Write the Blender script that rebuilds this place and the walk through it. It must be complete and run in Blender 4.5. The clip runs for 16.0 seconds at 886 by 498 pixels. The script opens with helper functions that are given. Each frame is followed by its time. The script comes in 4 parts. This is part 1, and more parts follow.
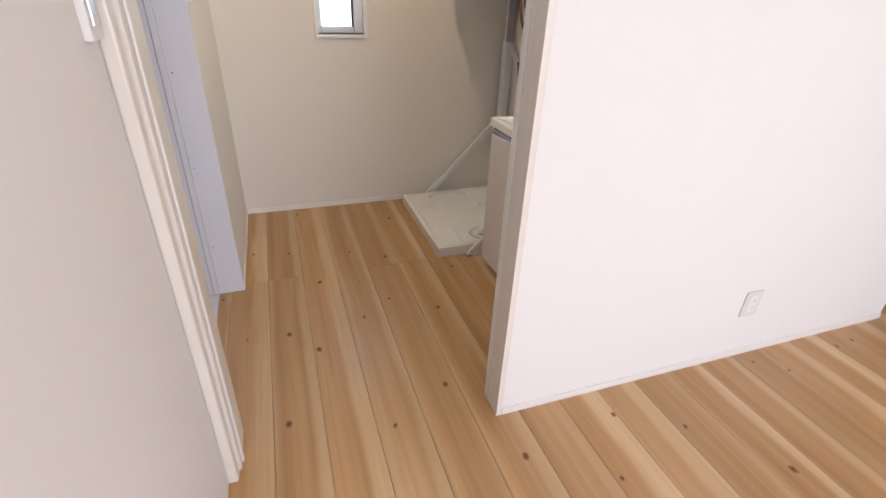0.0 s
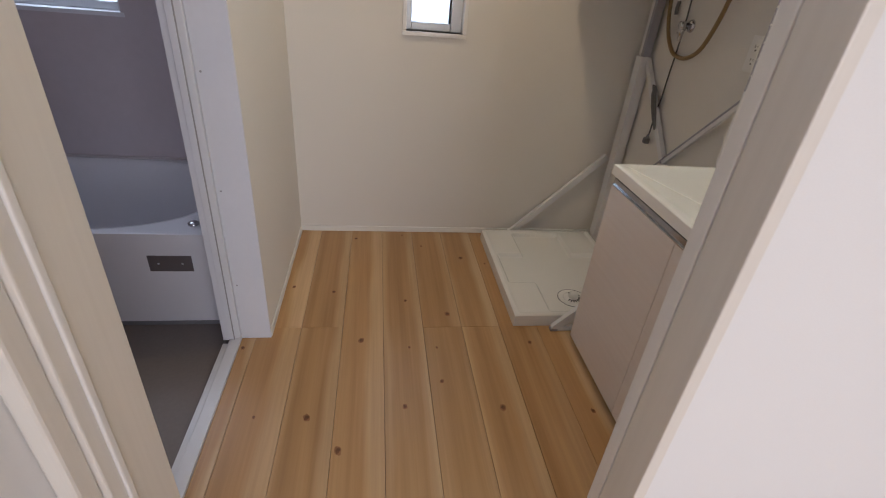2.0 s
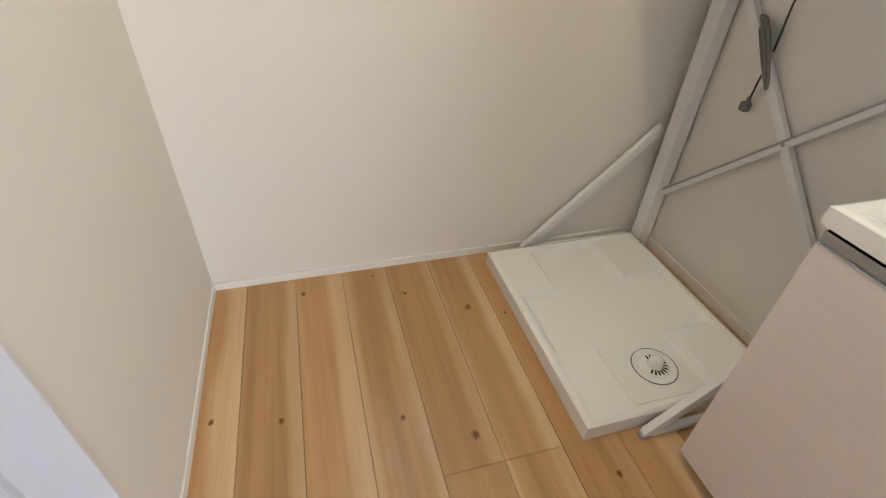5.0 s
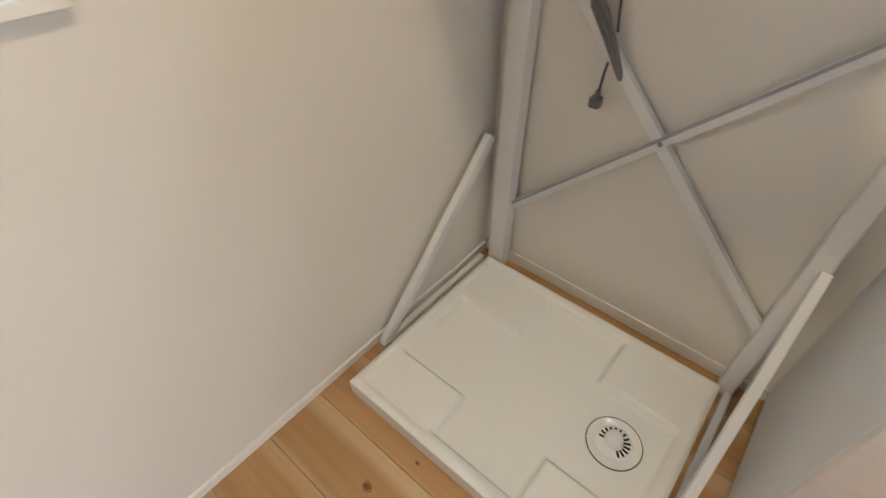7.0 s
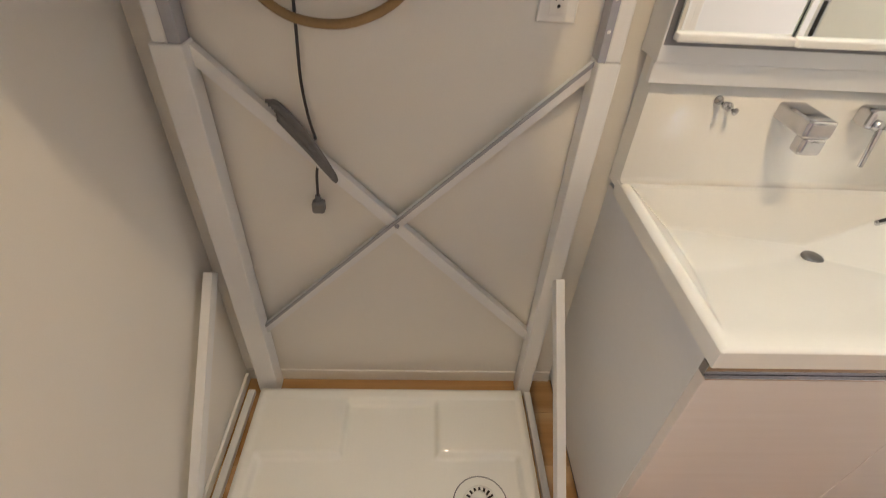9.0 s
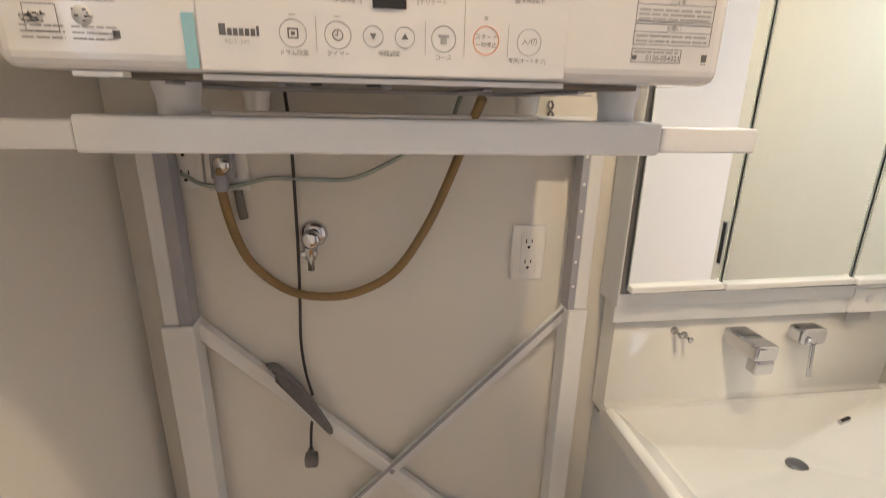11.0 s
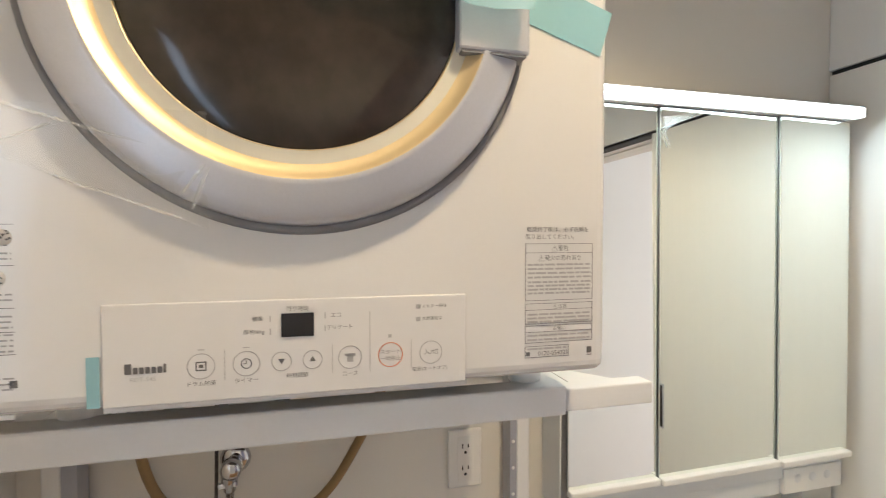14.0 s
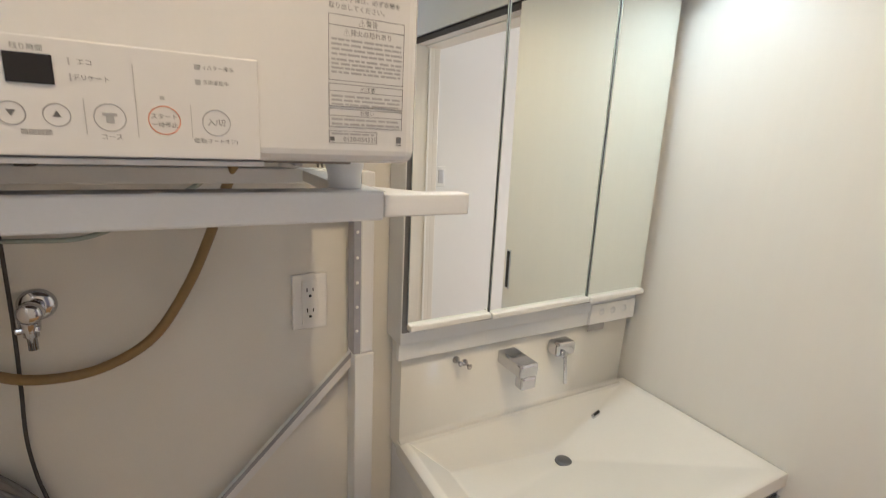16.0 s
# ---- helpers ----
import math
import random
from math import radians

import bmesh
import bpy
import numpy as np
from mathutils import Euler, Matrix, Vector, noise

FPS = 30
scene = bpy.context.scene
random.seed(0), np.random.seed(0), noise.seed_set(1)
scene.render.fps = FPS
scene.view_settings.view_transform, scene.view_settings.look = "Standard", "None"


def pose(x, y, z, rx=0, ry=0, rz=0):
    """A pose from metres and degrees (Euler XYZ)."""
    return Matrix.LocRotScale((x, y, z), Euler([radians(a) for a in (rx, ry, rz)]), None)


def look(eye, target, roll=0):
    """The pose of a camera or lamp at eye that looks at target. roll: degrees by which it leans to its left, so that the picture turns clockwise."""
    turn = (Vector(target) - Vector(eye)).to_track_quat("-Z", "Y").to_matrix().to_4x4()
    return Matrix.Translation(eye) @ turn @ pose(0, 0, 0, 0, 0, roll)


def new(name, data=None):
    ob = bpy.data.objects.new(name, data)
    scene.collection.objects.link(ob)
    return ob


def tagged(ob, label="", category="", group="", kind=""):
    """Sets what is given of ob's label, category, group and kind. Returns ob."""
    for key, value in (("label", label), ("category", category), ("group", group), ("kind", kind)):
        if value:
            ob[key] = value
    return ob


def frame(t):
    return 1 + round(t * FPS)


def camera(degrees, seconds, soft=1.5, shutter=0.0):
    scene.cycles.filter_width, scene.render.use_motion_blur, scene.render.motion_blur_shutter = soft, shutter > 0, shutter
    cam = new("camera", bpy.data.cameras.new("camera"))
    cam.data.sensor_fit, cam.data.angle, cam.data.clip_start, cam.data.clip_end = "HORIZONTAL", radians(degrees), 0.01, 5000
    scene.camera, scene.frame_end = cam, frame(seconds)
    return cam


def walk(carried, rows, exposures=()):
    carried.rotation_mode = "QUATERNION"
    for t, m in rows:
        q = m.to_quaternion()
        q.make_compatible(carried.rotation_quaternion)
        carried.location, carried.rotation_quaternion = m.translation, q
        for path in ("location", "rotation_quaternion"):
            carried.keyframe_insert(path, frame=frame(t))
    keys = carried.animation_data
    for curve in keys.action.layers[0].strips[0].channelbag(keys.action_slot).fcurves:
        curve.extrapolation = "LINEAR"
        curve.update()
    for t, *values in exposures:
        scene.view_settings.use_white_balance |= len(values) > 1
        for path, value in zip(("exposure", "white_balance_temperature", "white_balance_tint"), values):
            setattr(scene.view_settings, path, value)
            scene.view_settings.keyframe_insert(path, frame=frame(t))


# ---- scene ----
cam = camera(86.3, 16.0, soft=1.0, shutter=0.3)
PATH = [
    (0, (0.253, -2.965, 1.311), (0.848, -1.324, 0.335), 2.3),
    (0.5, (0.312, -2.818, 1.309), (1.0, -1.145, 0.456), 5.3),
    (1, (0.323, -2.687, 1.293), (0.946, -1.011, 0.398), 4.3),
    (1.5, (0.367, -2.53, 1.293), (0.811, -0.841, 0.317), 3.0),
    (2, (0.405, -2.377, 1.287), (0.688, -0.672, 0.28), 5.3),
    (2.5, (0.431, -2.246, 1.27), (0.654, -0.594, 0.165), 4.9),
    (3, (0.386, -2.069, 1.241), (0.635, -0.458, 0.082), 6.8),
    (3.5, (0.361, -1.902, 1.236), (0.635, -0.347, 0.009), 5.6),
    (5.8, (0.481, -1.088, 1.14), (1.152, 0.364, -0.06), 1.3),
    (6, (0.513, -1.008, 1.153), (1.243, 0.417, -0.046), 0.5),
    (6.5, (0.583, -0.866, 1.165), (1.487, 0.434, -0.057), -1.5),
    (7, (0.646, -0.706, 1.200), (1.742, 0.230, -0.184), -0.2),
    (7.5, (0.722, -0.568, 1.223), (1.978, -0.135, -0.270), 1.0),
    (8, (0.765, -0.551, 1.225), (2.114, -0.412, -0.248), 2.0),
    (8.2, (0.774, -0.552, 1.229), (2.153, -0.475, -0.218), 1.9),
    (10.3, (0.802, -0.454, 1.382), (2.596, -0.726, 0.539), 2.6),
    (10.5, (0.803, -0.451, 1.393), (2.63, -0.713, 0.622), 2.3),
    (11, (0.808, -0.452, 1.425), (2.696, -0.727, 0.825), 1.2),
    (11.5, (0.815, -0.45, 1.467), (2.75, -0.739, 1.055), 1.4),
    (12, (0.825, -0.453, 1.515), (2.785, -0.763, 1.264), 0.5),
    (12.5, (0.82, -0.459, 1.557), (2.787, -0.808, 1.455), -0.8),
    (13, (0.811, -0.465, 1.574), (2.774, -0.843, 1.532), -1.3),
    (13.5, (0.807, -0.467, 1.581), (2.768, -0.862, 1.551), -0.6),
    (14, (0.806, -0.486, 1.575), (2.743, -0.979, 1.518), 0.0),
    (14.5, (0.794, -0.514, 1.564), (2.678, -1.18, 1.462), 0.8),
    (15, (0.784, -0.534, 1.542), (2.603, -1.346, 1.352), 2.0),
    (15.5, (0.784, -0.539, 1.503), (2.549, -1.421, 1.173), 2.7),
    (16, (0.782, -0.553, 1.472), (2.483, -1.494, 1.001), 3.0),
]
walk(cam, [(t, look(e, g, r)) for t, e, g, r in PATH],
     exposures=[(0, -0.38, 5750, 14), (0.5, -0.55, 5700, 14), (1, -0.64, 5700, 14), (1.5, -0.76, 5700, 13), (2, -0.82, 5700, 13), (2.5, -0.72, 5750, 12),
                (3, -0.52, 5800, 10), (3.7, -0.30, 5750, 9), (5.8, 0.12, 5500, 6), (6.5, 0.13, 5500, 6), (7.5, 0.05, 5750, 11), (8.2, 0.04, 5900, 12), (10.3, 0.08, 5950, 13), (11.5, -0.06, 5800, 12),
                (12.5, -0.16, 5650, 11), (14.5, -0.08, 5600, 9), (16.0, -0.24, 5700, 10)])

# ---- world and lights ----
world = bpy.data.worlds.new("daylight")
scene.world = world
world.use_nodes = True
_bg = world.node_tree.nodes["Background"]
_sky = world.node_tree.nodes.new("ShaderNodeTexSky")
_sky.sky_type = "NISHITA"
_sky.sun_disc = False
_sky.sun_elevation, _sky.sun_rotation = radians(48), radians(200)
world.node_tree.links.new(_sky.outputs[0], _bg.inputs[0])
_bg.inputs[1].default_value = 0.12

SUN_DIR = (0.25, 0.62, -0.75)
sun = new("sun", bpy.data.lights.new("sun", "SUN"))
sun.data.energy, sun.data.angle, sun.data.color = 4.0, radians(0.6), (1.0, 0.95, 0.88)
sun.matrix_world = look((0, -9, 9), Vector((0, -9, 9)) + Vector(SUN_DIR))


def area_lamp(name, eye, target, sx, sy, watts, colour, shape="RECTANGLE"):
    d = bpy.data.lights.new(name, "AREA")
    d.shape, d.size, d.size_y, d.energy, d.color = shape, sx, sy, watts, colour
    ob = new(name, d)
    ob.matrix_world = look(eye, target)
    return ob


# sky light that enters the outer room by an unseen window, the slit window and the bath window
area_lamp("room_window_light", (1.6, -5.55, 1.25), (1.6, -2.0, 0.0), 2.5, 1.9, 128, (1.0, 0.945, 0.92))
area_lamp("slit_window_light", (0.655, 0.10, 1.47), (0.655, -1.0, 1.1), 0.17, 0.70, 1.1, (0.86, 0.93, 1.0))
area_lamp("bath_window_light", (-0.98, 0.10, 1.41), (-1.0, -1.0, 0.9), 0.58, 0.7, 8.0, (0.88, 0.92, 1.0))
# warm ceiling downlight of the washroom
LAMP_X, LAMP_Y = 0.84, -0.775
down = new("downlight_lamp", bpy.data.lights.new("downlight_lamp", "SPOT"))
down.data.energy, down.data.color, down.data.shadow_soft_size = 44, (1.0, 0.73, 0.41), 0.045
down.data.spot_size, down.data.spot_blend = radians(140), 0.35
down.matrix_world = look((LAMP_X, LAMP_Y, 2.375), (LAMP_X, LAMP_Y, 0))
# LED strip over the mirror cabinet
area_lamp("mirror_led", (1.584, -1.285, 1.846), (1.30, -1.285, 1.2), 0.60, 0.02, 2.9, (0.91, 1.0, 0.955))


# ---- materials ----
def nodes_of(name):
    m = bpy.data.materials.new(name)
    m.use_nodes = True
    nt = m.node_tree
    return m, nt, nt.nodes["Principled BSDF"]


def link(nt, a, b):
    nt.links.new(a, b)


def coords(nt, scale=(1, 1, 1), kind="Object", shift=None):
    tc = nt.nodes.new("ShaderNodeTexCoord")
    mp = nt.nodes.new("ShaderNodeMapping")
    mp.inputs["Scale"].default_value = scale
    link(nt, tc.outputs[kind], mp.inputs[0])
    if shift is not None:
        link(nt, shift, mp.inputs["Location"])
    return mp.outputs[0]


def noise_tex(nt, vec, scale, detail=3.0, rough=0.5):
    n = nt.nodes.new("ShaderNodeTexNoise")
    n.inputs["Scale"].default_value, n.inputs["Detail"].default_value = scale, detail
    n.inputs["Roughness"].default_value = rough
    link(nt, vec, n.inputs["Vector"])
    return n.outputs[0]


def ramp(nt, val, stops):
    r = nt.nodes.new("ShaderNodeValToRGB")
    e = r.color_ramp.elements
    while len(e) < len(stops):
        e.new(0.5)
    for el, (p, c) in zip(e, stops):
        el.position, el.color = p, (*c, 1)
    link(nt, val, r.inputs[0])
    return r.outputs[0]


def mixc(nt, fac, a, b, mode="MIX"):
    m = nt.nodes.new("ShaderNodeMix")
    m.data_type, m.blend_type = "RGBA", mode
    for s, v in ((m.inputs[0], fac), (m.inputs[6], a), (m.inputs[7], b)):
        if isinstance(v, (int, float)):
            s.default_value = v
        elif isinstance(v, tuple):
            s.default_value = (*v, 1)
        else:
            link(nt, v, s)
    return m.outputs[2]


def bump(nt, p, height, strength, dist=0.001):
    b = nt.nodes.new("ShaderNodeBump")
    b.inputs["Strength"].default_value, b.inputs["Distance"].default_value = strength, dist
    link(nt, height, b.inputs["Height"])
    link(nt, b.outputs[0], p.inputs["Normal"])


def surface(name, colour, rough=0.5, metal=0.0, vary=0.04, fine=60.0, bumps=0.1, large=3.0, coat=0.0):
    """A painted, plastic or metal surface with uneven tone and gloss at two scales."""
    m, nt, p = nodes_of(name)
    v = coords(nt)
    a, b = noise_tex(nt, v, large, 2.0), noise_tex(nt, v, fine, 4.0)
    lo = tuple(c * (1 - vary) for c in colour)
    hi = tuple(min(1.0, c * (1 + vary)) for c in colour)
    c1 = ramp(nt, a, [(0.3, lo), (0.7, hi)])
    c2 = mixc(nt, 0.35, c1, ramp(nt, b, [(0.35, lo), (0.65, hi)]))
    link(nt, c2, p.inputs["Base Color"])
    rr = nt.nodes.new("ShaderNodeMapRange")
    rr.inputs[3].default_value, rr.inputs[4].default_value = max(0.02, rough * 0.85), min(1.0, rough * 1.15)
    link(nt, a, rr.inputs[0])
    link(nt, rr.outputs[0], p.inputs["Roughness"])
    p.inputs["Metallic"].default_value = metal
    p.inputs["Coat Weight"].default_value = coat
    if bumps:
        bump(nt, p, b, bumps, 0.0008)
    return m


def wallpaper(name, colour):
    """Embossed vinyl wallpaper."""
    m, nt, p = nodes_of(name)
    v = coords(nt)
    weave = noise_tex(nt, v, 420.0, 5.0, 0.65)
    blotch = noise_tex(nt, v, 1.3, 3.0)
    c = mixc(nt, 0.5, ramp(nt, blotch, [(0.3, tuple(k * 0.975 for k in colour)), (0.7, colour)]),
             ramp(nt, weave, [(0.35, tuple(k * 0.96 for k in colour)), (0.6, colour)]))
    link(nt, c, p.inputs["Base Color"])
    p.inputs["Roughness"].default_value = 0.72
    bump(nt, p, weave, 0.35, 0.0006)
    return m


def plank_wood(name):
    """Knotty cedar plank: heartwood with pale sapwood bands, long grain, each plank its own."""
    m, nt, p = nodes_of(name)
    info = nt.nodes.new("ShaderNodeObjectInfo")
    sh = nt.nodes.new("ShaderNodeVectorMath")
    sh.operation = "SCALE"
    sh.inputs[0].default_value = (3.7, 19.0, 5.0)
    link(nt, info.outputs["Random"], sh.inputs["Scale"])
    v = coords(nt, (1, 1, 1), "Object", sh.outputs[0])
    wob = noise_tex(nt, coords(nt, (2.0, 0.9, 1), "Object", sh.outputs[0]), 2.0, 2.0)
    grain = noise_tex(nt, coords(nt, (70, 1.6, 10), "Object", sh.outputs[0]), 1.0, 4.0, 0.6)
    figure = noise_tex(nt, coords(nt, (16, 0.55, 3), "Object", sh.outputs[0]), 1.0, 3.0, 0.5)
    # across the plank, 0 to 1, made uneven
    tc = nt.nodes.new("ShaderNodeTexCoord")
    sep = nt.nodes.new("ShaderNodeSeparateXYZ")
    link(nt, tc.outputs["Object"], sep.inputs[0])
    mr = nt.nodes.new("ShaderNodeMapRange")
    mr.inputs[1].default_value, mr.inputs[2].default_value = -0.083, 0.083
    link(nt, sep.outputs[0], mr.inputs[0])
    ad = nt.nodes.new("ShaderNodeMath")
    ad.operation = "MULTIPLY_ADD"
    ad.inputs[1].default_value, ad.inputs[2].default_value = 0.42, -0.21
    link(nt, wob, ad.inputs[0])
    sm = nt.nodes.new("ShaderNodeMath")
    link(nt, mr.outputs[0], sm.inputs[0])
    link(nt, ad.outputs[0], sm.inputs[1])
    fl = nt.nodes.new("ShaderNodeMath")
    fl.operation = "MULTIPLY_ADD"
    fl.inputs[1].default_value, fl.inputs[2].default_value = 0.34, -0.13
    link(nt, info.outputs["Random"], fl.inputs[0])
    s2 = nt.nodes.new("ShaderNodeMath")
    link(nt, sm.outputs[0], s2.inputs[0])
    link(nt, fl.outputs[0], s2.inputs[1])
    sap = ramp(nt, s2.outputs[0], [(0.0, (0.5, 0.5, 0.5)), (0.13, (0.05, 0.05, 0.05)), (0.66, (0, 0, 0)), (0.82, (0.85, 0.85, 0.85)), (1.0, (0.95, 0.95, 0.95))])
    fr = nt.nodes.new("ShaderNodeMath")
    fr.operation = "MULTIPLY"
    fr.inputs[1].default_value = 7.31
    link(nt, info.outputs["Random"], fr.inputs[0])
    f2 = nt.nodes.new("ShaderNodeMath")
    f2.operation = "FRACT"
    link(nt, fr.outputs[0], f2.inputs[0])
    sap = mixc(nt, 1.0, sap, ramp(nt, f2.outputs[0], [(0.0, (0.25, 0.25, 0.25)), (0.35, (0.6, 0.6, 0.6)), (1.0, (1, 1, 1))]), "MULTIPLY")
    heart = ramp(nt, figure, [(0.25, (0.345, 0.186, 0.068)), (0.5, (0.450, 0.262, 0.106)), (0.78, (0.54, 0.338, 0.155))])
    pale = ramp(nt, figure, [(0.3, (0.60, 0.42, 0.235)), (0.7, (0.67, 0.49, 0.29))])
    c = mixc(nt, sap, heart, pale)
    c = mixc(nt, 0.22, c, ramp(nt, grain, [(0.36, (0.50, 0.42, 0.36)), (0.62, (1, 1, 1))]), "MULTIPLY")
    hue = nt.nodes.new("ShaderNodeHueSaturation")
    vm = nt.nodes.new("ShaderNodeMapRange")
    vm.inputs[3].default_value, vm.inputs[4].default_value = 0.92, 1.10
    link(nt, info.outputs["Random"], vm.inputs[0])
    link(nt, vm.outputs[0], hue.inputs["Value"])
    link(nt, c, hue.inputs["Color"])
    link(nt, hue.outputs[0], p.inputs["Base Color"])
    link(nt, ramp(nt, grain, [(0.3, (0.40, 0.40, 0.40)), (0.7, (0.30, 0.30, 0.30))]), p.inputs["Roughness"])
    bump(nt, p, grain, 0.12, 0.0006)
    return m


def laminate(name, lo, hi, along):
    """Grained sheet: fine streaks along one direction."""
    m, nt, p = nodes_of(name)
    g = noise_tex(nt, coords(nt, along), 1.0, 5.0, 0.6)
    w = noise_tex(nt, coords(nt), 2.5, 2.0)
    link(nt, mixc(nt, 0.3, ramp(nt, g, [(0.3, lo), (0.7, hi)]), ramp(nt, w, [(0.3, lo), (0.7, hi)])), p.inputs["Base Color"])
    p.inputs["Roughness"].default_value = 0.32
    bump(nt, p, g, 0.08, 0.0004)
    return m


def frosted(name):
    """Figured window glass: lets light through, blurred."""
    m, nt, p = nodes_of(name)
    tl, tr = nt.nodes.new("ShaderNodeBsdfTranslucent"), nt.nodes.new("ShaderNodeBsdfTransparent")
    tl.inputs[0].default_value, tr.inputs[0].default_value = (0.9, 0.93, 0.95, 1), (0.93, 0.96, 0.98, 1)
    mx, mg = nt.nodes.new("ShaderNodeMixShader"), nt.nodes.new("ShaderNodeMixShader")
    mx.inputs[0].default_value, mg.inputs[0].default_value = 0.65, 0.06
    p.inputs["Roughness"].default_value = 0.2
    link(nt, tl.outputs[0], mx.inputs[1])
    link(nt, tr.outputs[0], mx.inputs[2])
    link(nt, mx.outputs[0], mg.inputs[1])
    link(nt, p.outputs[0], mg.inputs[2])
    link(nt, mg.outputs[0], nt.nodes["Material Output"].inputs[0])
    return m


def film_sheet(name, tint, gloss, amount):
    """Thin plastic sheet: mostly see-through, with a gloss of its own."""
    m, nt, p = nodes_of(name)
    out = nt.nodes["Material Output"]
    tr = nt.nodes.new("ShaderNodeBsdfTransparent")
    tr.inputs[0].default_value = (*tint, 1)
    p.inputs["Base Color"].default_value = (*tint, 1)
    p.inputs["Roughness"].default_value = gloss
    bump(nt, p, noise_tex(nt, coords(nt), 22.0, 3.0), 0.6, 0.006)
    mx = nt.nodes.new("ShaderNodeMixShader")
    mx.inputs[0].default_value = amount
    link(nt, tr.outputs[0], mx.inputs[1])
    link(nt, p.outputs[0], mx.inputs[2])
    link(nt, mx.outputs[0], out.inputs[0])
    return m


def glow(name, colour, strength):
    m, nt, p = nodes_of(name)
    p.inputs["Emission Color"].default_value = (*colour, 1)
    p.inputs["Emission Strength"].default_value = strength
    p.inputs["Base Color"].default_value = (*colour, 1)
    return m


WALL = wallpaper("white_wallpaper", (0.80, 0.79, 0.77))
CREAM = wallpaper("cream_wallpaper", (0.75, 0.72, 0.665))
CEIL = wallpaper("ceiling_paper", (0.78, 0.765, 0.73))
TRIM = surface("white_trim", (0.80, 0.78, 0.74), 0.38, vary=0.02, fine=90, bumps=0.03)
JAMB = laminate("white_grain_trim", (0.71, 0.67, 0.60), (0.77, 0.73, 0.66), (60, 60, 2.0))
DOORM = laminate("white_door_sheet", (0.755, 0.74, 0.70), (0.77, 0.755, 0.715), (50, 50, 1.5))
WOOD = plank_wood("cedar_plank")
SUBF = surface("sub_floor", (0.14, 0.075, 0.035), 0.8)
KNOT = surface("knot", (0.14, 0.055, 0.02), 0.5, vary=0.45, fine=700, large=90)
KRING = surface("knot_ring", (0.27, 0.125, 0.05), 0.45, vary=0.3, fine=500, large=60)
PAN = surface("white_pan_plastic", (0.80, 0.79, 0.75), 0.15, vary=0.015, fine=160, bumps=0.04)
STEEL = surface("white_coated_steel", (0.74, 0.735, 0.73), 0.36, vary=0.02, fine=220, bumps=0.05)
STEELD = surface("grey_steel_channel", (0.36, 0.36, 0.40), 0.4, metal=0.3, vary=0.08)
SHEET = laminate("pale_grain_front", (0.70, 0.64, 0.60), (0.745, 0.69, 0.655), (3.0, 3.0, 75))
SIDE = surface("grey_white_side", (0.70, 0.70, 0.70), 0.45, vary=0.02)
BASIN = surface("basin_resin", (0.83, 0.815, 0.77), 0.12, vary=0.012, fine=120, bumps=0.02, coat=0.3)
CHROME = surface("chrome", (0.60, 0.60, 0.62), 0.08, metal=1.0, vary=0.05, bumps=0.0)
ALU = surface("brushed_aluminium", (0.62, 0.62, 0.63), 0.28, metal=1.0, vary=0.08, fine=300, bumps=0.05)
MIRROR = surface("mirror_silver", (0.92, 0.95, 0.905), 0.015, metal=1.0, vary=0.01, bumps=0.0)
DCHROME = surface("grey_chrome", (0.40, 0.40, 0.42), 0.14, metal=1.0, vary=0.08, bumps=0.01)
MEDGE = surface("mirror_edge", (0.40, 0.43, 0.41), 0.4, vary=0.05)
DSTEEL = surface("dark_steel", (0.22, 0.22, 0.23), 0.3, metal=1.0, vary=0.1, bumps=0.02)
DARK = surface("dark_gap", (0.02, 0.019, 0.018), 0.7, vary=0.2)
BODY = surface("dryer_enamel", (0.66, 0.645, 0.63), 0.16, vary=0.012, fine=200, bumps=0.03, coat=0.4)
PANEL = surface("control_panel", (0.655, 0.64, 0.63), 0.22, vary=0.012, bumps=0.02)
SILVER = surface("silver_plastic", (0.52, 0.525, 0.565), 0.32, metal=0.35, vary=0.04, fine=400, bumps=0.02)
GOLD = surface("champagne_metal", (0.66, 0.53, 0.31), 0.42, metal=0.7, vary=0.03, bumps=0.0)
BEVEL = surface("satin_champagne", (0.62, 0.595, 0.52), 0.40, metal=0.45, vary=0.04, bumps=0.0)
SMOKE = surface("smoked_glass", (0.034, 0.026, 0.020), 0.12, vary=0.35, large=9.0, bumps=0.0)
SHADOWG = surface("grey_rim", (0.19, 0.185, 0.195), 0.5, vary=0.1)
INK = surface("print_grey", (0.12, 0.115, 0.115), 0.6, vary=0.1)
INKL = surface("print_light_grey", (0.37, 0.36, 0.355), 0.6, vary=0.1)
PALE = surface("print_pale_grey", (0.58, 0.565, 0.55), 0.6, vary=0.08)
INKO = surface("print_orange", (0.80, 0.24, 0.09), 0.5, vary=0.05)
DISP = surface("black_display", (0.006, 0.006, 0.010), 0.12, vary=0.3)
LABEL = surface("label_film", (0.79, 0.775, 0.75), 0.3, vary=0.01)
TAPE = film_sheet("teal_tape", (0.46, 0.72, 0.78), 0.30, 0.55)
FILM = film_sheet("clear_wrap", (0.97, 0.97, 0.965), 0.08, 0.08)
HOSE = surface("tan_gas_hose", (0.27, 0.172, 0.072), 0.45, vary=0.12, fine=200)
CORD = surface("dark_cord", (0.05, 0.045, 0.045), 0.5, vary=0.2)
CORDG = surface("grey_cord", (0.17, 0.16, 0.155), 0.5, vary=0.15)
EARTH = surface("grey_green_wire", (0.36, 0.40, 0.36), 0.5, vary=0.1)
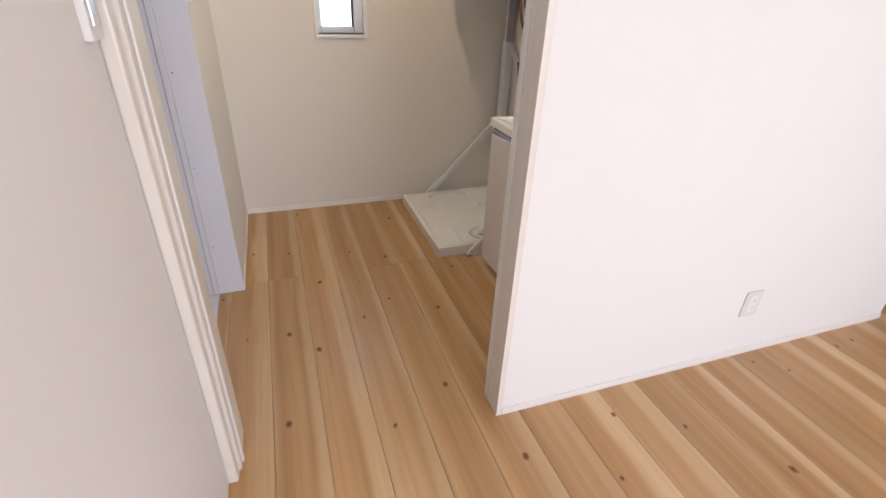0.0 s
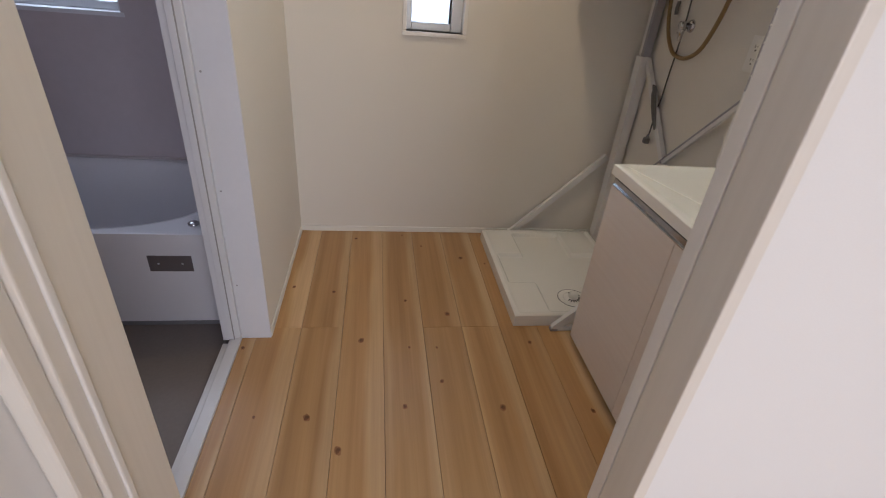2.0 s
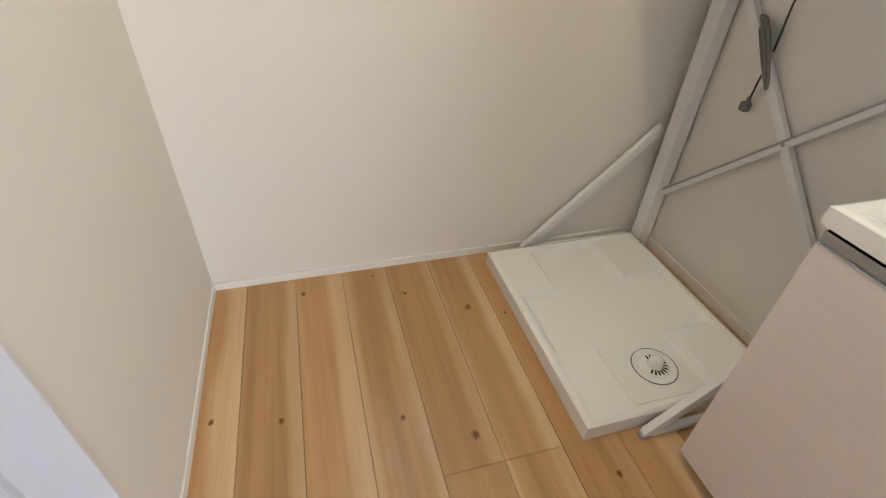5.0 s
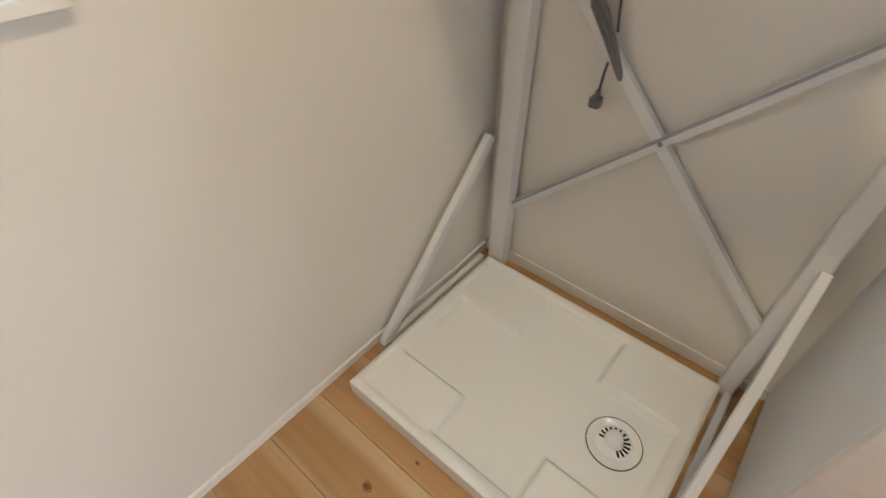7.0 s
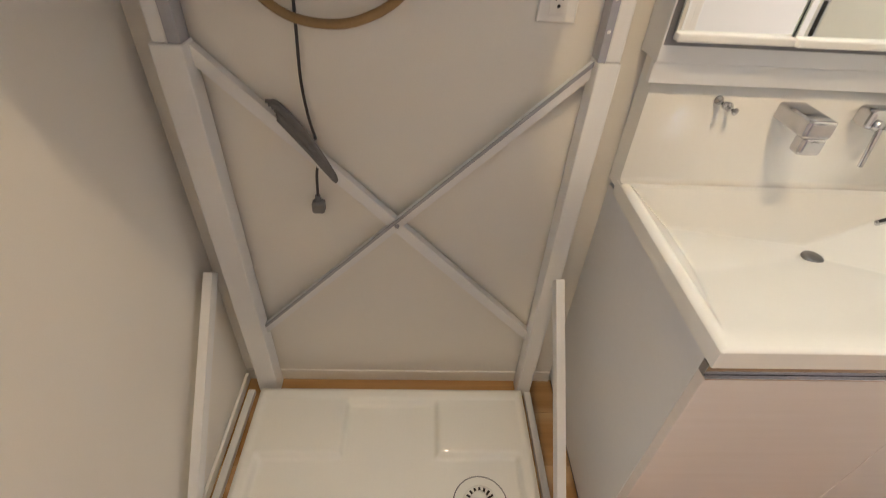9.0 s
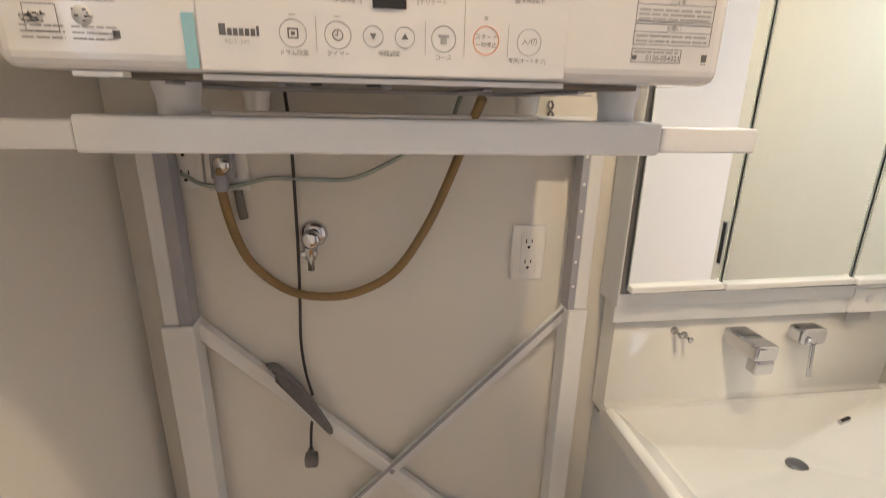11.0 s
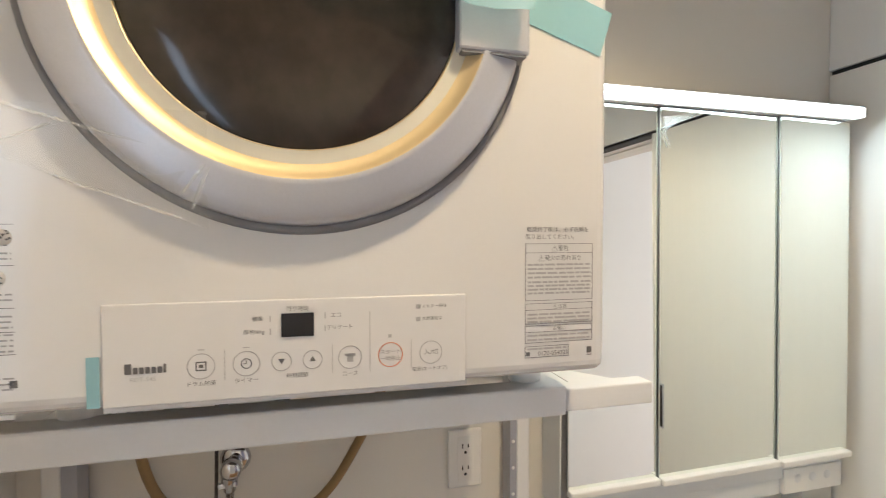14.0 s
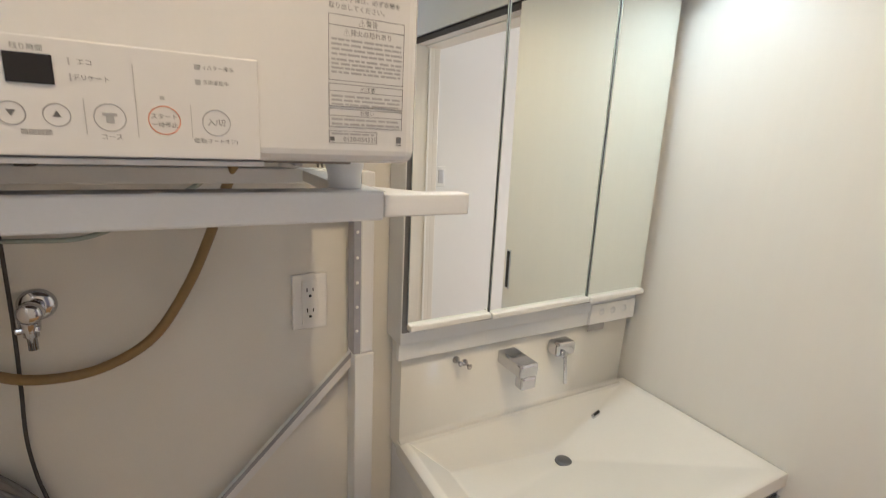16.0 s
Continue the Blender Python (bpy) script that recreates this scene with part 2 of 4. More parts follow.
PLATE = surface("white_plate", (0.79, 0.775, 0.745), 0.32, vary=0.015)
BATHW = surface("bath_wall_panel", (0.54, 0.485, 0.505), 0.3, vary=0.04, fine=30)
BATHF = surface("bath_floor_tile", (0.20, 0.17, 0.155), 0.55, vary=0.08, fine=90, bumps=0.2)
TUB = surface("bathtub_acrylic", (0.70, 0.69, 0.72), 0.16, vary=0.015, bumps=0.02)
FRAMEW = surface("white_door_frame", (0.70, 0.70, 0.725), 0.35, vary=0.02)
SASH = surface("silver_grey_sash", (0.60, 0.61, 0.63), 0.35, metal=0.15, vary=0.03)
FROST = frosted("frosted_glass")
BACKD = glow("bright_sky_backdrop", (0.90, 0.95, 1.0), 3.2)
LEDM = glow("led_diffuser", (0.95, 1.0, 0.96), 2.6)
BULB = glow("downlight_glow", (1.0, 0.80, 0.55), 12.0)


# ---- building helpers ----
WHERE = {}


def thing(name, loc, label, category, group="", kind=""):
    ob = new(name)
    ob.location = loc
    ob.empty_display_size = 0.05
    WHERE[ob] = Vector(loc)
    return tagged(ob, label, category, group, kind)


def finish(name, bm, material):
    me = bpy.data.meshes.new(name)
    bmesh.ops.recalc_face_normals(bm, faces=bm.faces)
    bm.to_mesh(me)
    bm.free()
    me.materials.append(material)
    return me


def part(name, bm, material, parent=None, label=""):
    """Links a bmesh, made in world metres, as one mesh object under a thing or a part."""
    me = bm if isinstance(bm, bpy.types.Mesh) else finish(name, bm, material)
    ob = new(name, me)
    if parent is not None:
        ob.parent = parent
        ob.matrix_parent_inverse = Matrix.Translation(-WHERE.get(parent, Vector()))
    return tagged(ob, label)


def solid(name, bm, material, label, category="", kind="structure"):
    return tagged(part(name, bm, material), label, category, "", kind)


def box(x0, x1, y0, y1, z0, z1, bev=0.0, bm=None, seg=2):
    bm = bm or bmesh.new()
    m = Matrix.LocRotScale(((x0 + x1) / 2, (y0 + y1) / 2, (z0 + z1) / 2), None, (abs(x1 - x0), abs(y1 - y0), abs(z1 - z0)))
    vs = bmesh.ops.create_cube(bm, size=1, matrix=m)["verts"]
    if bev:
        es = list({e for v in vs for e in v.link_edges})
        bmesh.ops.bevel(bm, geom=es, offset=bev, segments=seg, affect="EDGES", profile=0.5)
    return bm


def bar(p0, p1, w, h, up=(0, 0, 1), bev=0.0015, bm=None):
    """A rectangular bar from p0 to p1, w across and h in the direction of up."""
    bm = bm or bmesh.new()
    a, b = Vector(p0), Vector(p1)
    d = (b - a).normalized()
    s = d.cross(Vector(up)).normalized()
    u = s.cross(d)
    m = Matrix((s, d, u)).transposed().to_4x4()
    m.translation = (a + b) / 2
    vs = bmesh.ops.create_cube(bm, size=1, matrix=m @ Matrix.Diagonal((w, (b - a).length, h, 1)))["verts"]
    if bev:
        bmesh.ops.bevel(bm, geom=list({e for v in vs for e in v.link_edges}), offset=bev, segments=2, affect="EDGES", profile=0.5)
    return bm


def turned(profile, origin, axis="x", seg=48, bm=None, closed=True):
    """A turned body: profile of (radius, distance along the axis) about origin; axis 'x-' points to -x."""
    bm = bm or bmesh.new()
    o = Vector(origin)
    ax = {"x": Vector((1, 0, 0)), "x-": Vector((-1, 0, 0)), "z": Vector((0, 0, 1)), "z-": Vector((0, 0, -1)), "y": Vector((0, 1, 0)), "y-": Vector((0, -1, 0))}[axis]
    u = Vector((0, 1, 0)) if axis[0] != "y" else Vector((1, 0, 0))
    w = ax.cross(u)
    rings = []
    for r, d in profile:
        if r < 1e-5:
            rings.append([bm.verts.new(o + ax * d)])
        else:
            rings.append([bm.verts.new(o + ax * d + (u * math.cos(k * math.tau / seg) + w * math.sin(k * math.tau / seg)) * r) for k in range(seg)])
    for a, b in zip(rings, rings[1:]):
        for k in range(seg):
            q = [a[k % len(a)], a[(k + 1) % len(a)], b[(k + 1) % len(b)], b[k % len(b)]]
            q = list(dict.fromkeys(q))
            if len(q) > 2:
                bm.faces.new(q).smooth = True
    return bm


def spline(pts, n=10):
    """Points on a smooth line through pts."""
    P = [Vector(p) for p in pts]
    P = [P[0] * 2 - P[1]] + P + [P[-1] * 2 - P[-2]]
    out = []
    for i in range(1, len(P) - 2):
        for k in range(n):
            t = k / n
            a, b, c, d = P[i - 1:i + 3]
            out.append(0.5 * ((2 * b) + (c - a) * t + (2 * a - 5 * b + 4 * c - d) * t * t + (3 * b - a - 3 * c + d) * t ** 3))
    return out + [P[-2]]


def tube(pts, r, n=8, seg=10, bm=None):
    bm = bm or bmesh.new()
    line = spline(pts, n)
    rings = []
    for i, p in enumerate(line):
        d = (line[min(i + 1, len(line) - 1)] - line[max(i - 1, 0)]).normalized()
        u = d.orthogonal().normalized() if not rings else (prev - d * prev.dot(d)).normalized()
        prev = u
        w = d.cross(u)
        rings.append([bm.verts.new(p + (u * math.cos(k * math.tau / seg) + w * math.sin(k * math.tau / seg)) * r) for k in range(seg)])
    for a, b in zip(rings, rings[1:]):
        for k in range(seg):
            bm.faces.new((a[k], a[(k + 1) % seg], b[(k + 1) % seg], b[k])).smooth = True
    bm.faces.new(rings[0])
    bm.faces.new(rings[-1])
    return bm


def relief(x0, x1, y0, y1, height, nx, ny, base, closed=True):
    """A block whose top follows height(X, Y); its sides go down to base."""
    xs, ys = np.linspace(x0, x1, nx), np.linspace(y0, y1, ny)
    X, Y = np.meshgrid(xs, ys)
    Z = height(X, Y)
    verts = [(float(a), float(b), float(c)) for a, b, c in zip(X.ravel(), Y.ravel(), Z.ravel())]
    faces = [(j * nx + i, j * nx + i + 1, (j + 1) * nx + i + 1, (j + 1) * nx + i) for j in range(ny - 1) for i in range(nx - 1)]
    rim = [i for i in range(nx)] + [j * nx + nx - 1 for j in range(1, ny)] + [(ny - 1) * nx + i for i in range(nx - 2, -1, -1)] + [j * nx for j in range(ny - 2, 0, -1)]
    n0 = len(verts)
    verts += [(verts[i][0], verts[i][1], base) for i in rim]
    m = len(rim)
    faces += [(rim[k], rim[(k + 1) % m], n0 + (k + 1) % m, n0 + k) for k in range(m)]
    if closed:
        faces.append(tuple(range(n0, n0 + m)))
    me = bpy.data.meshes.new("relief")
    me.from_pydata(verts, [], faces)
    ntop = (nx - 1) * (ny - 1)
    me.polygons.foreach_set("use_smooth", [i < ntop for i in range(len(faces))])
    bm = bmesh.new()
    bm.from_mesh(me)
    bpy.data.meshes.remove(me)
    return bm


def step(v, a, b):
    t = np.clip((v - a) / (b - a), 0, 1)
    return t * t * (3 - 2 * t)


def inside(v, a, b, soft):
    return step(v, a - soft / 2, a + soft / 2) * (1 - step(v, b - soft / 2, b + soft / 2))


def wall_with_hole(x0, x1, y0, y1, z0, z1, along, a0, a1, h0, h1):
    """A wall block with one opening a0..a1 (along x or y), h0..h1 high."""
    bm = bmesh.new()

    def blk(a, b, c, d):
        if b - a < 1e-4 or d - c < 1e-4:
            return
        if along == "x":
            box(a, b, y0, y1, c, d, bm=bm)
        else:
            box(x0, x1, a, b, c, d, bm=bm)
    lo, hi = (x0, x1) if along == "x" else (y0, y1)
    blk(lo, a0, z0, z1)
    blk(a1, hi, z0, z1)
    blk(a0, a1, z0, h0)
    blk(a0, a1, h1, z1)
    return bm

# ---- the large structure ----
CH = 2.40            # ceiling height
WX = 1.71            # east wall of the washroom
SO, SI = -1.938, -1.836  # outer and inner face of the wall with the doorway

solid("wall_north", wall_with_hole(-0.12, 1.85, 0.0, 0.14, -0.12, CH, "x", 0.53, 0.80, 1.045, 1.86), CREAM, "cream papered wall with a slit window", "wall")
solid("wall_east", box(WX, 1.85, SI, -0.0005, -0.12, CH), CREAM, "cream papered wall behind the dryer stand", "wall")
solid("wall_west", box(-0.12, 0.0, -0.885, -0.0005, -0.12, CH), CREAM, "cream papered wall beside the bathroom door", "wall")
solid("wall_west_end", box(-0.12, -0.02, -1.7495, -1.7245, -0.12, CH), WALL, "white papered wall beside the bathroom door", "wall")
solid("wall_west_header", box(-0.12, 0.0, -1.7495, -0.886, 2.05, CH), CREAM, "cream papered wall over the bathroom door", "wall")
solid("wall_south", box(0.866, 2.84, SO, SI, -0.12, CH), WALL, "bright white papered wall beside the doorway", "wall")
solid("wall_south_header", box(0.0, 0.8655, SO, SI, 1.99, CH), WALL, "white papered wall over the doorway", "wall")
solid("wall_rail_box", box(0.001, WX - 0.001, SI + 0.0005, -1.695, 1.978, CH - 0.001), WALL, "white boxed sliding door rail over the doorway", "wall")
solid("wall_door_backing", box(1.02, WX - 0.001, SI + 0.0005, -1.732, -0.12, 1.966), WALL, "white papered wall behind the sliding door", "wall")
solid("wall_outer_west", box(-0.16, -0.02, -5.6, SO + 0.001, -0.12, CH), WALL, "white papered wall of the outer room", "wall")
solid("wall_west_corner", box(-0.14, 0.0, SO + 0.0015, -1.75, -0.12, CH), WALL, "white papered wall corner", "wall")
solid("wall_outer_south", wall_with_hole(-0.14, 5.6, -5.74, -5.6005, -0.12, CH, "x", 0.30, 2.90, 0.30, 2.2), WALL, "unseen white papered wall with an added wide window", "wall")
solid("wall_outer_east", box(5.5, 5.64, -5.6, 0.5, -0.12, CH), WALL, "white papered wall of the outer room", "wall")
solid("wall_outer_north", box(2.84, 5.499, 0.5, 0.64, -0.12, CH), WALL, "white papered wall of the outer room", "wall")
solid("wall_outer_return", box(2.70, 2.839, -1.8355, 0.64, -0.12, CH), WALL, "white papered wall of the outer room", "wall")
solid("ceiling", box(-2.05, 5.64, -5.74, 0.64, CH, CH + 0.1), CEIL, "plain white papered ceiling", "ceiling")

# bathroom shell
solid("bath_wall_north", wall_with_hole(-1.95, -0.1205, -0.012, 0.14, -0.12, CH, "x", -1.305, -0.667, 1.029, 1.785), BATHW, "grey lilac bathroom wall panel with a window", "wall")
solid("bath_wall_west", box(-2.05, -1.9505, -1.82, 0.14, -0.12, CH), BATHW, "grey lilac bathroom wall panel", "wall")
solid("bath_wall_south", box(-1.95, -0.1405, -1.82, -1.725, -0.12, CH), BATHW, "grey lilac bathroom wall panel", "wall")
solid("bath_wall_east", box(-0.135, -0.1205, -0.880, -0.0125, -0.12, CH), BATHW, "grey lilac bathroom wall panel", "wall")
solid("bath_floor", box(-1.95, -0.172, -1.7245, -0.0125, -0.12, -0.03), BATHF, "dark brown-grey bathroom floor", "floor")

# doorway linings
lin = thing("door_frame", (0.44, -1.87, 0), "white grained lining of the sliding door opening", "door frame", kind="structure")
part("jamb", box(0.845, 0.866, SO - 0.006, -1.8690, 0, 1.99, 0.002), JAMB, lin)
part("jamb", box(0.845, 0.866, -1.8662, SI - 0.0002, 0, 1.99, 0.002), TRIM, lin, "paler inner door guide")
part("groove", box(0.8495, 0.866, -1.8688, -1.8664, 0, 1.985), DARK, lin, "dark groove")
part("jamb", box(-0.019, 0.009, SO - 0.006, -1.905, 0, 1.99, 0.005), JAMB, lin)
part("jamb", box(0.0005, 0.017, -1.9045, -1.75, 0, 1.99, 0.003), JAMB, lin)
part("stop", box(0.0172, 0.0235, -1.876, -1.862, 0, 1.985, 0.0025), TRIM, lin, "narrow raised door stop")
part("head", box(0.0175, 0.8445, SO - 0.004, SI, 1.972, 1.99, 0.002), JAMB, lin)

# sliding door, pushed open in front of the wall
sd = thing("door_1", (1.30, -1.712, 0.012), "open white sliding door pushed along the wall", "door", kind="structure")
part("leaf", box(0.972, 1.7085, -1.729, -1.695, 0.012, 1.966, 0.002), DOORM, sd)
# near-black strip that paints the shade in the gap below the rail
part("rail_gap_shade", box(0.05, 1.7085, -1.760, -1.704, 1.9675, 1.9775), DARK, sd, "dark strip for the shaded gap under the rail")
pull = part("pull", box(0.988, 1.012, -1.6949, -1.6915, 0.90, 1.06, 0.001), SILVER, sd, "recessed satin metal pull")
# flat dark plate that paints the shade inside the pull
part("recess_shade", box(0.992, 1.008, -1.6914, -1.6908, 0.906, 1.054), DARK, pull)

# bathroom door frame
bf = thing("door_2", (-0.14, -1.25, 0), "white bathroom door frame standing open", "door", kind="structure")
part("casing_board", box(-0.106, 0.004, -0.894, -0.8855, 0.0, 2.05, 0.001), FRAMEW, bf)
for z in (0.25, 0.62, 0.99, 1.36):
    part("screw_cap", turned([(0.0, 0.0015), (0.003, 0.001), (0.0035, 0)], (-0.092, -0.8941, z), "y-", 10), INKL, bf)
part("jamb", box(-0.128, -0.1065, -0.909, -0.8805, 0.012, 2.03, 0.002), FRAMEW, bf)
part("jamb", box(-0.150, -0.1285, -0.915, -0.8805, 0.012, 2.03, 0.002), FRAMEW, bf)
part("jamb", box(-0.172, -0.1505, -0.905, -0.8805, 0.0, 2.03, 0.002), FRAMEW, bf)
part("seal", box(-0.1284, -0.1266, -0.9165, -0.9092, 0.012, 2.02), INKL, bf, "grey rubber seal")
part("jamb", box(-0.172, -0.1065, -1.7235, -1.695, 0.012, 2.03, 0.002), FRAMEW, bf)
part("head", box(-0.172, -0.1065, -1.6945, -0.9165, 1.99, 2.03, 0.002), FRAMEW, bf)
part("sill", box(-0.148, -0.106, -1.6945, -0.8945, -0.03, 0.008, 0.003), FRAMEW, bf)
part("sill_track", box(-0.172, -0.1485, -1.6945, -0.9160, -0.03, -0.006, 0.002), FRAMEW, bf, "lower inner track")

# skirting
for nm, b in (("baseboard_north", box(0.0065, 1.7035, -0.0095, -0.0003, 0.0, 0.030, 0.0015)),
              ("baseboard_west", box(0.0003, 0.0065, -0.884, -0.0003, 0.0, 0.030, 0.0015)),
              ("baseboard_east", box(1.7037, 1.7097, -0.953, -0.0068, 0.0, 0.045, 0.0015)),
              ("baseboard_outer", box(0.868, 2.84, SO - 0.0065, SO - 0.0003, 0.0, 0.028, 0.0015))):
    solid(nm, b, TRIM, "low white painted skirting board", "baseboard")


def slit_window(name, x0, x1, z0, z1, label, wall_mat, sw=0.05):
    """A window in the north wall: inner trim, aluminium sash and pane."""
    w = thing(name, ((x0 + x1) / 2, 0.05, z0), label, "window", kind="structure")
    t = 0.018
    part("sill", box(x0 - t, x1 + t, -0.013, 0.085, z0 - t, z0, 0.002), wall_mat, w)
    part("trim", box(x0 - t, x1 + t, -0.010, 0.085, z1, z1 + t, 0.002), wall_mat, w)
    part("trim", box(x0 - t, x0, -0.010, 0.085, z0 + 0.0003, z1 - 0.0003, 0.002), wall_mat, w)
    part("trim", box(x1, x1 + t, -0.010, 0.085, z0 + 0.0003, z1 - 0.0003, 0.002), wall_mat, w)
    f = 0.026
    part("sash", box(x0, x0 + f, 0.055, 0.10, z0, z1, 0.003), SASH, w)
    part("sash", box(x1 - sw, x1, 0.045, 0.10, z0, z1, 0.003), SASH, w)
    part("sash", box(x0 + f, x1 - sw, 0.055, 0.10, z0, z0 + 0.034, 0.003), SASH, w)
    part("sash", box(x0 + f, x1 - sw, 0.055, 0.10, z1 - 0.03, z1, 0.003), SASH, w)
    part("seal", box(x1 - sw - 0.0085, x1 - sw - 0.0005, 0.065, 0.0885, z0 + 0.034, z1 - 0.03), DARK, w, "black rubber seal")
    pane = part("pane", box(x0 + f, x1 - sw - 0.009, 0.074, 0.078, z0 + 0.034, z1 - 0.03), FROST, w, "frosted glass")
    pane.visible_shadow = False
    bd = solid("backdrop_" + name, box(x0 - 0.25, x1 + 0.25, 0.60, 0.61, z0 - 1.2, z1 + 0.8), BACKD, "bright overcast sky", "backdrop")
    bd.visible_shadow = False
    return w


slit_window("window_1", 0.535, 0.796, 1.045, 1.86, "white trimmed slit window with frosted glass", TRIM)
slit_window("window_2", -1.30, -0.672, 1.034, 1.78, "small bathroom window with a grey frame", FRAMEW, 0.020)
# out of view; place and size assumed, to let daylight into the outer room
w3 = thing("window_3", (1.6, -5.6, 0.3), "unseen wide window added to light the outer room", "window", kind="structure")
for a, b, c, d in ((0.30, 0.34, 0.3, 2.2), (2.86, 2.90, 0.3, 2.2), (1.57, 1.63, 0.34, 2.16)):
    part("frame", box(a, b, -5.70, -5.65, c, d, 0.003), ALU, w3)
for c, d in ((0.3, 0.34), (2.16, 2.2)):
    part("frame", box(0.34, 2.86, -5.70, -5.65, c, d, 0.003), ALU, w3)

# ---- the washing machine pan ----
PX0, PX1, PY0, PY1 = 0.995, 1.632, -0.845, -0.072


def pan_height(X, Y):
    low = np.maximum(inside(X, 1.165, 1.432, 0.018) * inside(Y, -0.808, -0.112, 0.018),
                     inside(X, 1.035, 1.592, 0.018) * inside(Y, -0.588, -0.330, 0.018))
    rim = inside(X, PX0 + 0.006, PX1 - 0.006, 0.012) * inside(Y, PY0 + 0.006, PY1 - 0.006, 0.012)
    dish = 0.004 * inside(X, 1.02, 1.60, 0.01) * inside(Y, -0.825, -0.092, 0.01)
    return 0.054 + 0.006 * rim - 0.026 * low - dish * (1 - low)


pan = thing("washing_machine_pan", (1.31, -0.46, 0), "glossy white plastic washing machine drain pan on the floor", "drain pan")
part("tray", relief(PX0, PX1, PY0, PY1, pan_height, 150, 180, 0.0), PAN, pan)
DRX, DRY, DRZ = 1.312, -0.695, 0.034
part("drain_seat", turned([(0.0, 0.0), (0.0655, 0.0), (0.067, 0.001), (0.067, -0.004)], (DRX, DRY, DRZ + 0.0012), "z", 48), PAN, pan)
part("drain_joint", turned([(0.067, 0.0), (0.0665, 0.0012), (0.0692, 0.0012), (0.070, 0.0)], (DRX, DRY, DRZ + 0.0014), "z", 48), SHADOWG, pan)
grate = part("drain_grate", turned([(0.0, 0.005), (0.040, 0.005), (0.044, 0.003), (0.046, 0.0)], (DRX, DRY, DRZ + 0.001), "z", 40), PAN, pan)
for k in range(18):
    if k in (6, 7, 8, 9, 10):
        continue
    a = k * math.tau / 18
    c, s = math.cos(a), math.sin(a)
    p0 = (DRX + c * 0.022, DRY + s * 0.022, DRZ + 0.0062)
    p1 = (DRX + c * 0.039, DRY + s * 0.039, DRZ + 0.0062)
    part("slot", bar(p0, p1, 0.0055, 0.0012, bev=0), DARK, grate)
part("drain_elbow", turned([(0.0, 0.030), (0.009, 0.029), (0.016, 0.025), (0.021, 0.016), (0.023, 0.004), (0.024, 0.0)], (DRX + 0.004, DRY + 0.004, DRZ + 0.005), "z", 28), PAN, pan, "domed white outlet cap")

# ---- the dryer stand ----
st = thing("dryer_stand", (1.5, -0.47, 0), "white coated steel dryer stand with crossed braces", "stand")
for y0, y1, u0, u1 in ((-0.112, -0.055, -0.088, -0.060), (-0.880, -0.838, -0.879, -0.851)):
    post = part("post_sleeve", box(1.650, 1.700, y0, y1, 0.0, 1.018, 0.003), STEEL, st)
    part("post", box(1.656, 1.696, u0, u1, 1.018, 1.395, 0.003), STEEL, st)
    inner = u0 if y0 > -0.5 else u1
    sgn = -1 if y0 > -0.5 else 1
    wide = 0.023 if sgn < 0 else 0.015
    part("post_channel", box(1.6535, 1.692, inner + sgn * 0.0005, inner + sgn * wide, 1.018, 1.392, 0.001), STEELD, st, "grey slotted inner channel")
    for k in range(0 if sgn < 0 else 6):
        z = 1.07 + k * 0.052
        part("hole", turned([(0.0, 0.0008), (0.003, 0.0006), (0.0034, 0.0)], (1.6534, inner + sgn * 0.0080, z), "x-", 10), PLATE, st)
    ym = (y0 + y1) / 2
    yb = -0.031 if y0 > -0.5 else -0.872
    part("foot_bar", box(1.155, 1.652, yb - 0.010, yb + 0.010, 0.0, 0.020, 0.002), STEEL, st)
    part("foot_brace", bar((1.168, yb, 0.012), (1.648, yb, 0.497), 0.022, 0.034, up=(1, 0, 0)), STEEL, st)
    part("foot_cap", box(1.150, 1.182, yb - 0.012, yb + 0.012, 0.0, 0.012, 0.002), STEELD, st, "grey plastic foot cap")
xb = part("cross_brace", bar((1.690, -0.085, 1.020), (1.690, -0.850, 0.236), 0.027, 0.022, up=(1, 0, 0), bev=0.001), STEEL, st)
xa = part("cross_brace", bar((1.684, -0.850, 1.008), (1.684, -0.075, 0.228), 0.024, 0.012, up=(1, 0, 0), bev=0.001), STEEL, st)
part("fold", bar((1.6765, -0.844, 1.014), (1.6765, -0.069, 0.234), 0.007, 0.004, up=(1, 0, 0), bev=0.0008), STEELD, xa, "raised grey fold")
part("bolt", turned([(0.0, 0.004), (0.005, 0.003), (0.006, 0.0)], (1.6755, -0.4735, 0.628), "x-", 12), STEELD, st)
part("front_bar", box(1.280, 1.312, -0.750, -0.186, 1.373, 1.407, 0.003), STEEL, st)
part("bar_end", box(1.283, 1.309, -0.864, -0.7505, 1.376, 1.402, 0.002), STEEL, st)
part("bar_end", box(1.283, 1.309, -0.1855, -0.072, 1.376, 1.402, 0.002), STEEL, st)
part("rear_bar", box(1.630, 1.655, -0.835, -0.115, 1.376, 1.402, 0.002), STEEL, st)
